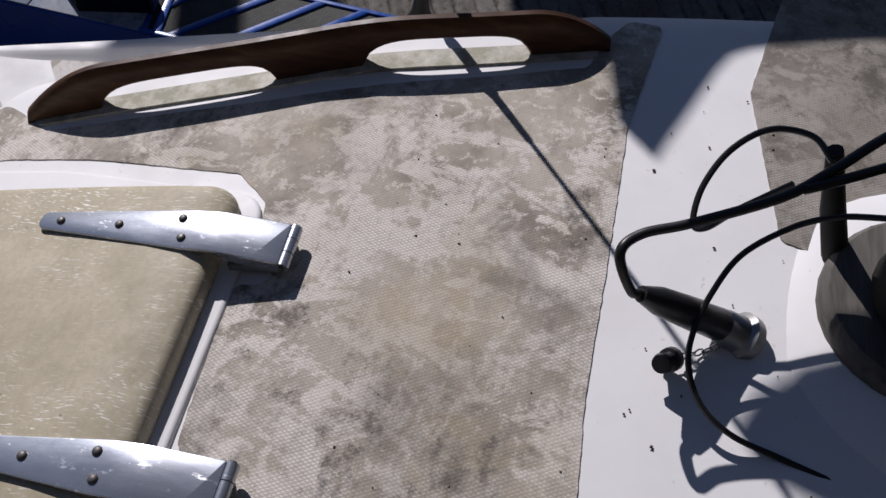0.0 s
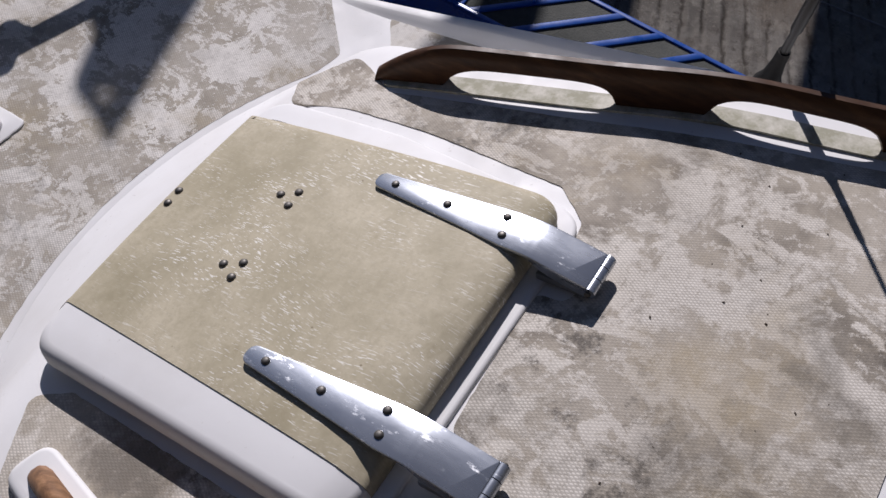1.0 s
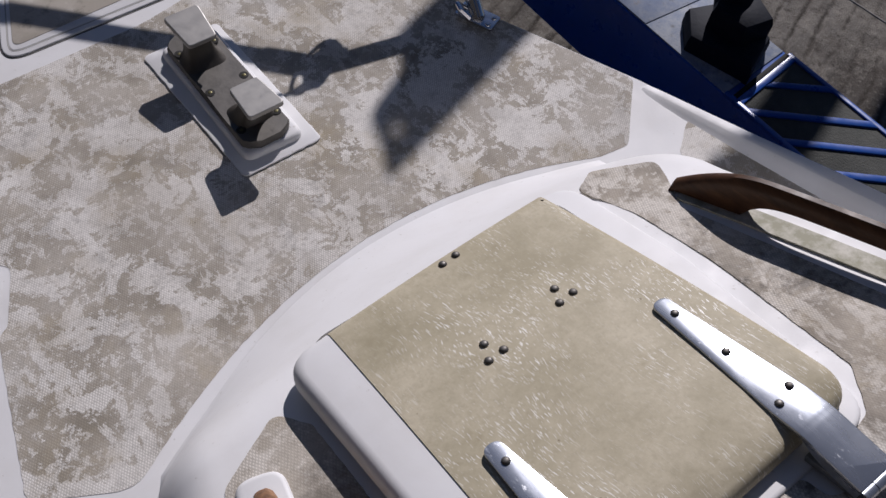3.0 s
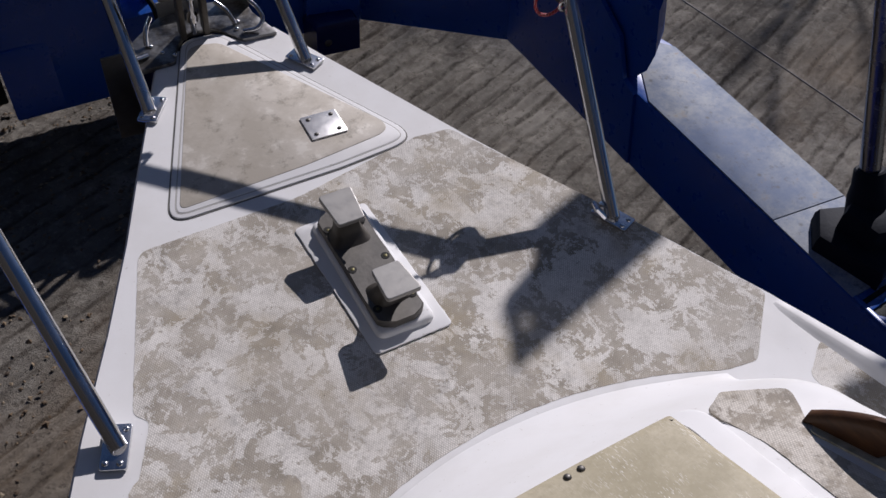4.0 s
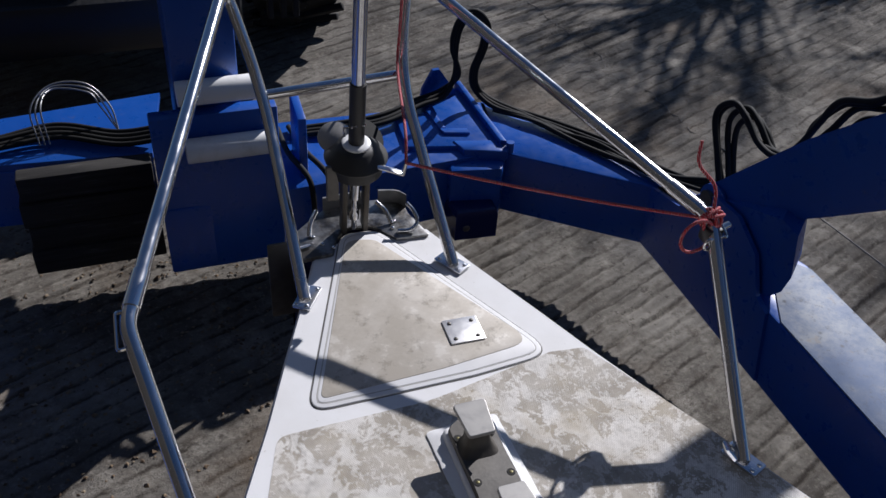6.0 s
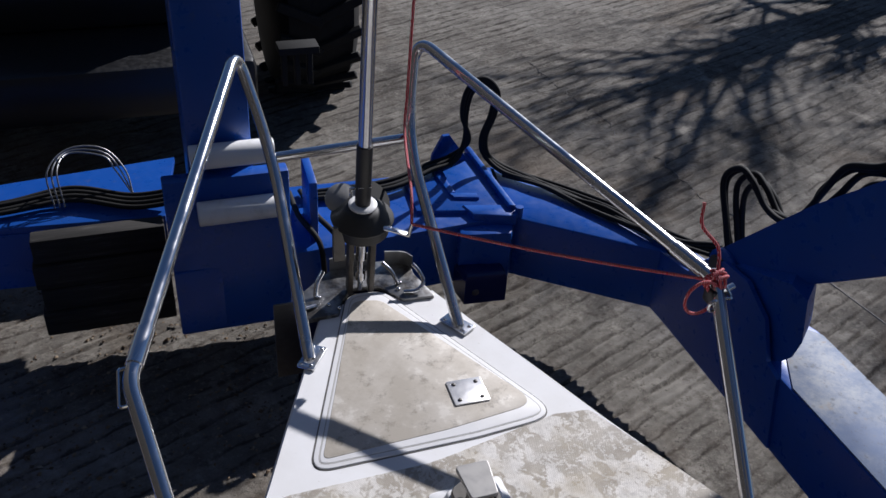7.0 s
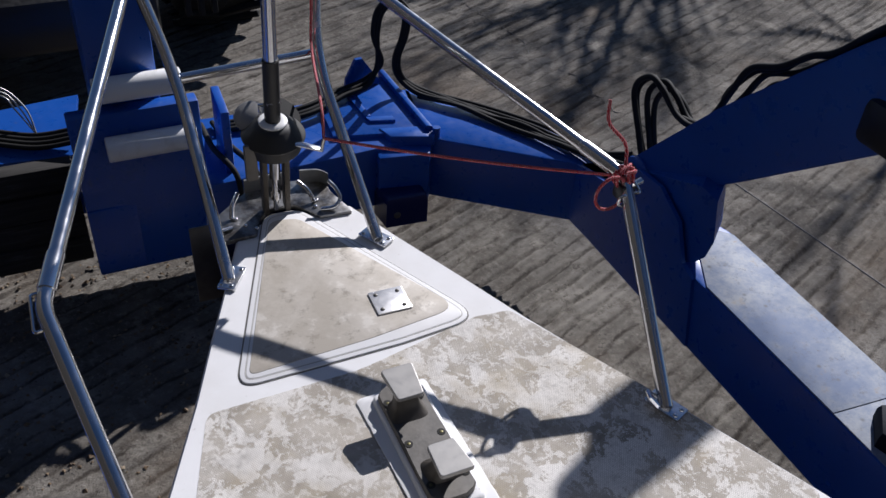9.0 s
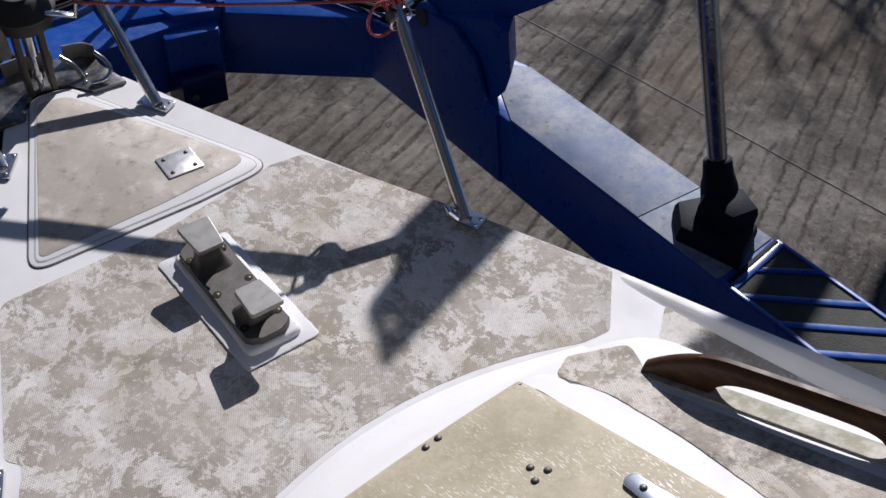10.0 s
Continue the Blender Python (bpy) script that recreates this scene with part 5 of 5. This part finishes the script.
    bm.faces.new(rings[-1])
    bmesh.ops.bevel(bm, geom=bm.edges[:], offset=0.006, segments=2, affect="EDGES")
    part("lifting_arm", bm, M["blue"], t)
    for s in (-0.085, 0.085):
        bm = turned([(0.062, -0.010), (0.067, -0.006), (0.067, 0.006), (0.062, 0.010)], a0 + side * s, side, 28)
        part("pivot_cheek", bm, M["blue"], t)
    bm = bmesh.new()
    side_of = [(1.00, TOP), (1.00, -0.78), (0.85, -0.68), (0.56, -0.56), (0.47, -0.565), (0.435, -0.72), (0.455, -0.80), (0.50, -0.86), (0.56, TOP)]
    v = [bm.verts.new((1.585, y, z)) for y, z in side_of]
    w = [bm.verts.new((1.70, y + 0.10, z)) for y, z in side_of]
    bm.faces.new(v[::-1])
    bm.faces.new(w)
    for i in range(len(v)):
        bm.faces.new((v[i], v[(i + 1) % len(v)], w[(i + 1) % len(v)], w[i]))
    part("pivot_block", bm, M["blue"], t, smooth=False)
    bm = bmesh.new()
    prof = [(1.29, -1.19), (1.29, -0.905), (1.08, -0.86), (0.99, -0.74), (0.88, -0.68), (0.74, -0.67), (0.60, -0.74), (0.53, -0.88), (0.46, -0.905), (0.40, -1.19)]
    v = [bm.verts.new((1.556, y, z)) for y, z in prof]
    w = [bm.verts.new((1.574, y, z)) for y, z in prof]
    bm.faces.new(v)
    bm.faces.new(list(reversed(w)))
    for i in range(len(prof)):
        bm.faces.new((v[i], v[(i + 1) % len(prof)], w[(i + 1) % len(prof)], w[i]))
    part("pivot_side_plate", bm, M["blue"], t, smooth=False)
    part("pivot_pin", tube([(1.55, 0.93, -0.72), (1.80, 0.93, -0.72)], 0.035, 16), M["cast"], t)
    r0, r1 = Vector((1.775, -0.45, TOP)), Vector((1.78, -0.125, -0.12))
    ax = (r1 - r0).normalized()
    part("ram_foot", prism([(1.60, -0.40), (1.69, -0.305), (1.78, -0.335), (1.845, -0.45), (1.82, -0.55), (1.66, -0.61)], TOP, TOP + 0.07, 0.03), M["shoe"], t, "dark greasy ram foot")
    part("foot_lug", prism([(1.67, -0.40), (1.75, -0.36), (1.84, -0.44), (1.80, -0.54), (1.69, -0.52)], TOP + 0.06, TOP + 0.15, 0.03), M["shoe"], t)
    part("ram_gland", turned([(0.062, 0.10), (0.060, 0.16), (0.050, 0.20), (0.046, 0.25), (0.040, 0.255)], r0, ax, 20), M["shoe"], t)
    part("ram_rod", tube([r0 + ax * 0.2, r1], 0.032, 20), M["rod"], t, "chromed hydraulic rod")
    part("ram_barrel", turned([(0.060, -0.03), (0.068, -0.02), (0.068, 0.05), (0.062, 0.06), (0.058, 0.09)], r1, ax, 22), M["plastic"], t)
    part("ram_lug", box((1.70, -0.02, -0.15), (1.86, 0.15, 0.0), 0.03), M["plastic"], t)
    part("ram_lug", box((1.70, -0.36, -0.02), (1.86, -0.20, 0.14), 0.03), M["plastic"], t)


build_trailer()


# ---- hydraulic hoses ----
def hose(points, r, label, mat="rubber"):
    h = thing("hydraulic_hose", label, "hose", group="hydraulic hoses")
    part("hose_body", tube(smooth_path(points, 10), r, 10), M[mat], h)


def build_hoses():
    rng = random.Random(8)
    z = TOP + 0.018
    for i in range(3):
        o = i * 0.028
        j = lambda a=0.012: rng.uniform(-a, a)
        w = 0.010 * (i - 1)
        hose([(0.18, 2.02 + o, z), (0.55, 2.0 + o + j(), z + 0.02), (0.78, 2.08 + o, -0.845), (0.90, 2.10 + o, -0.825), (0.955 + w, 2.10, -0.72), (0.935 - w, 2.10, -0.58), (0.955 - w, 2.10, -0.47 + w), (1.02, 2.10, -0.425 + w), (1.082 + w, 2.10, -0.49), (1.075 + w, 2.10, -0.60),
              (1.04 + w, 2.10, -0.71), (1.055 + w, 2.09, -0.80), (1.13 + w, 2.02 + o, -0.865), (1.24 + j(), 1.88 + o, z + 0.01), (1.40 + j(), 1.64 + o, z), (1.52 + j(), 1.42 + o, z + 0.01), (1.62, 1.22 + o, z + 0.03), (1.70, 1.06 + o, z + 0.10)],
             0.012, "black rubber hydraulic hose lying along the blue beam")
    a0, a1 = Vector((1.66, 0.93, -0.72)), Vector((1.98, -0.89, 0.96))
    d = (a1 - a0).normalized()
    for o in (0.0, 0.04, 0.075):
        hose([(1.12, 2.02 + o, z), (1.24, 1.88 + o, z + 0.012), (1.36 + o * 0.4, 1.74 + o, z + rng.uniform(0, 0.02)), (1.46 + o, 1.60, z + rng.uniform(0, 0.02)), (1.55 + o, 1.40, z + 0.008), (1.60 + o, 1.26, z + 0.03), (1.66 + o * 0.5, 1.05, z + 0.09)], 0.0095, "black rubber hydraulic hose lying along the blue beam")
    bend = [(1.0, -0.80), (1.09, -0.66), (1.155, -0.50), (1.084, -0.404), (0.998, -0.414), (0.90, -0.465), (0.814, -0.471), (0.761, -0.444), (0.701, -0.352), (0.655, -0.245), (0.60, -0.14), (0.50, -0.085), (0.42, -0.01), (0.33, 0.04), (0.2, 0.18), (-0.2, 0.55)]
    for i in range(4):
        sy, sz = (0.0, 0.02, -0.025, -0.05)[i], (0.0, -0.03, -0.015, -0.055)[i]
        pts = []
        for n, (y, zz) in enumerate(bend):
            k = 0.2 if n in (0, 6, 7, 8) else 1.0
            y, zz = -1.433 + (y + 1.433) * 1.02, 1.233 + (zz - 1.233) * 1.02
            pts.append((1.73 + 0.022 * i + max(0, n - 9) * 0.018 + rng.uniform(-0.006, 0.006), y + sy * k + rng.uniform(-0.008, 0.008), zz + sz * k + 0.012 * (i % 2)))
        hose(pts, 0.0125, "black rubber hydraulic hose looping onto the lifting arm")
    for i in range(4):
        o = i * 0.035
        hose([(-1.6, 2.2 + o, z), (-1.1, 2.18 + o + rng.uniform(-0.02, 0.02), z + 0.01), (-0.8, 2.22 + o, z + 0.02), (-0.55, 2.10 + o, z + 0.02), (-0.36, 2.05 + o, z + 0.05)], 0.011, "thin black hose on the blue beam")
    for i in range(3):
        o = 0.02 * i
        hose([(-0.86 + o, 2.2, z), (-0.87 + o, 2.26, z + 0.14), (-0.78, 2.34 + o, z + 0.20 - o), (-0.64, 2.34, z + 0.19 - o), (-0.56 - o, 2.3, z + 0.10), (-0.54, 2.24, z + 0.0)], 0.0036, "thin grey cable coiled above the beam", "dull")
    for i in range(2):
        hose([(0.12 + 0.05 * i, 2.1, z), (0.11 + 0.07 * i, 1.8, z + 0.06), (0.16 + 0.08 * i, 1.62, z + 0.03), (0.17 + 0.08 * i, 1.585, z - 0.15), (0.18 + 0.08 * i, 1.58, LOW)], 0.012, "black hose hanging over the front beam")


build_hoses()


# ---- tractor behind the trailer ----
def build_tractor():
    t = thing("tractor", "dark tractor coupled ahead of the trailer, in shade", "tractor")
    for x0 in (0.40, -1.95):
        c = Vector((x0, 4.65, GROUND + 0.70))
        w = 0.55
        part("tyre", turned([(0.34, 0.0), (0.60, 0.02), (0.68, 0.07), (0.69, w / 2), (0.68, w - 0.07), (0.60, w - 0.02), (0.34, w)], c, (1, 0, 0), 40), M["rubber"], t)
        for i in range(22):
            a = 2 * math.pi * i / 22
            for half in (0, 1):
                b = box((0.0, -0.03, 0.0), (w * 0.54, 0.03, 0.045), 0.006, seg=1)
                m = Matrix.Translation(c) @ Matrix.Rotation(a + (0.14 if half else 0), 4, "X") @ Matrix.Translation((0.0 if not half else w * 0.46, 0, 0.675)) @ Matrix.Rotation(radians(24 if half else -24), 4, "Z")
                bmesh.ops.transform(b, matrix=m, verts=b.verts)
                part("lug", b, M["rubber"], t)
        part("rim", turned([(0.10, 0.1), (0.34, 0.14), (0.34, w - 0.14), (0.1, w - 0.1)], c, (1, 0, 0), 24), M["cast"], t)
    part("chassis", box((-1.35, 3.1, -0.95), (0.15, 6.2, -0.66), 0.05), M["plastic"], t)
    part("engine_block", box((-1.35, 3.65, -0.66), (0.05, 6.2, -0.1), 0.05), M["plastic"], t)
    part("guard", box((-1.9, 4.0, -0.1), (0.60, 5.4, 0.1), 0.04), M["plastic"], t)
    part("cab", box((-1.4, 4.3, 0.1), (0.3, 6.0, 1.6), 0.06), M["plastic"], t)
    for i in range(3):
        part("step_bar", box((0.30 + i * 0.07, 3.25, -0.90), (0.33 + i * 0.07, 3.3, -0.68), 0.005), M["rubber"], t)
    part("step_frame", box((0.28, 3.2, -0.70), (0.50, 3.32, -0.66), 0.005), M["rubber"], t)


build_tractor()


# ---- unseen slabs overhead, added to cast the deck and coachroof shadows ----
def build_shadow_slabs():
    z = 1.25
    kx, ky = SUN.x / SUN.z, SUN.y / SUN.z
    # each outline is a shadow's shape, moved back up along the sun's direction
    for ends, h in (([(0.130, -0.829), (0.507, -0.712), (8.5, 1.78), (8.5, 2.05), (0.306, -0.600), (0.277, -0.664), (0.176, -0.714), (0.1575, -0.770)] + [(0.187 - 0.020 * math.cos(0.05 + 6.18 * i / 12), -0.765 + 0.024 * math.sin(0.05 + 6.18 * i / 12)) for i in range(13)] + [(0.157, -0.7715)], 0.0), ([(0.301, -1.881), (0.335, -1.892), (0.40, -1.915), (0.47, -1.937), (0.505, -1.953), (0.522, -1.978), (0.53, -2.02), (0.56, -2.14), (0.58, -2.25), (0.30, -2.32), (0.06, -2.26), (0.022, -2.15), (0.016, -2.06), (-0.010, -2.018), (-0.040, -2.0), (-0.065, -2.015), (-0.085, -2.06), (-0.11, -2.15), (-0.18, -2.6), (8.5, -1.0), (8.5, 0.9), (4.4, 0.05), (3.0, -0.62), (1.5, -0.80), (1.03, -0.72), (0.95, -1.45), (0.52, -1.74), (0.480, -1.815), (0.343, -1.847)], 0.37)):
        b = thing("boom", "unseen blue slab overhead, cut to cast shadows on the boat", "boom", group="booms")
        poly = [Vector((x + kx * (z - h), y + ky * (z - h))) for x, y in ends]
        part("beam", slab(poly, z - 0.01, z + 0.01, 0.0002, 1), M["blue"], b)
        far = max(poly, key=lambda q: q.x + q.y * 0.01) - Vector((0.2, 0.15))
        # upright added under the far end of the made-up slab
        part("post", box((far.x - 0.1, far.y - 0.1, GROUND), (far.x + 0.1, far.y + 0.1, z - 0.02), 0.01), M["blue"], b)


build_shadow_slabs()


# ---- bare trees beyond the yard, out of view towards the sun, for their shadows ----
def build_tree(seed, x, y):
    rng = random.Random(seed)
    base = Vector((x, y, GROUND))
    t = thing("tree", "tall bare winter tree out of view, there for its shadow", "tree", base, group="trees by the yard")
    bm = bmesh.new()

    def grow(p, d, length, r, depth):
        pts, rad = [p], [r]
        for i in range(5):
            d = (d + Vector((rng.gauss(0, 0.13), rng.gauss(0, 0.13), rng.gauss(0.02, 0.08)))).normalized()
            p = p + d * length / 5
            pts.append(p)
            rad.append(r * (1 - 0.11 * (i + 1)))
        tube(pts, rad, 7 if depth < 2 else 3, bm)
        if depth < 5:
            for i in range(4 if depth else 5):
                k = rng.randint(2, 5)
                ax = Vector((rng.gauss(0, 1), rng.gauss(0, 1), rng.gauss(0.25, 0.5))).normalized()
                grow(pts[k], (d * 0.8 + ax * 0.8).normalized(), length * rng.uniform(0.6, 0.8), rad[k] * 0.72, depth + 1)

    grow(Vector((0, 0, -0.1)), Vector((0, 0, 1)), 2.5, 0.33, 0)
    part("trunk_and_branches", bm, M["bark"], t)


build_tree(12, 9.45, 6.85)
# second unseen tree, added to dapple the ground on the right with shade
build_tree(29, 10.6, 4.6)


# ---- grit and leaf crumbs on the coachroof ----
def build_crumbs():
    rng = random.Random(21)
    bm = bmesh.new()
    for i in range(44):
        if i < 20:
            x, y = rng.uniform(-0.05, 0.45), rng.uniform(-2.03, -1.86)
        else:
            x, y = rng.uniform(-0.1, 0.42), rng.uniform(-1.83, -1.6)
        r = rng.uniform(0.0010, 0.0024)
        a, k = rng.uniform(0, 6.28), rng.uniform(0.4, 1.0)
        c = Vector((x, y, roof_z(x, y) + 0.0012))
        u, v = Vector((math.cos(a), math.sin(a), 0)) * r, Vector((-math.sin(a), math.cos(a), 0)) * r * k
        low = [bm.verts.new(c + u * cx + v * cy) for cx, cy in ((1, 0), (0.2, 1), (-1, 0.3), (-0.3, -1))]
        tip = bm.verts.new(c + Vector((0, 0, r * 0.9)))
        for j in range(4):
            bm.faces.new((low[j], low[(j + 1) % 4], tip))
    tagged(part("crumbs", bm, M["bark"]), "dark grit and leaf crumbs scattered on the coachroof", "grit", kind="stuff")


build_crumbs()


# ---- soil and dead leaves on the yard beside the hull ----
def build_litter():
    rng = random.Random(33)
    verts, faces = [], []
    for i in range(4200):
        x, y = rng.uniform(-1.9, 0.25), rng.uniform(-0.6, 2.55)
        if noise.noise((x * 1.7, y * 1.7, 4)) < rng.uniform(-0.55, 0.25):
            continue
        r = rng.uniform(0.004, 0.012) * (1.6 if rng.random() < 0.08 else 1.0)
        a, flat_ = rng.uniform(0, 6.28), rng.uniform(0.25, 0.8)
        ca, sa = math.cos(a) * r, math.sin(a) * r
        k = rng.uniform(0.45, 1.0)
        z = GROUND + rng.uniform(0.0, 0.004)
        n = len(verts)
        verts += [(x + ca, y + sa, z), (x - sa * k, y + ca * k, z + rng.uniform(0, r * 0.4)), (x - ca, y - sa, z), (x + sa * k, y - ca * k, z), (x + rng.uniform(-0.3, 0.3) * r, y + rng.uniform(-0.3, 0.3) * r, z + r * flat_)]
        faces += [(n + j, n + (j + 1) % 4, n + 4) for j in range(4)]
    me = bpy.data.meshes.new("litter")
    me.from_pydata(verts, [], faces)
    me.materials.append(M["litter"])
    tagged(new("litter", me), "brown soil crumbs and dead leaves scattered on the concrete", "litter", kind="stuff")


build_litter()
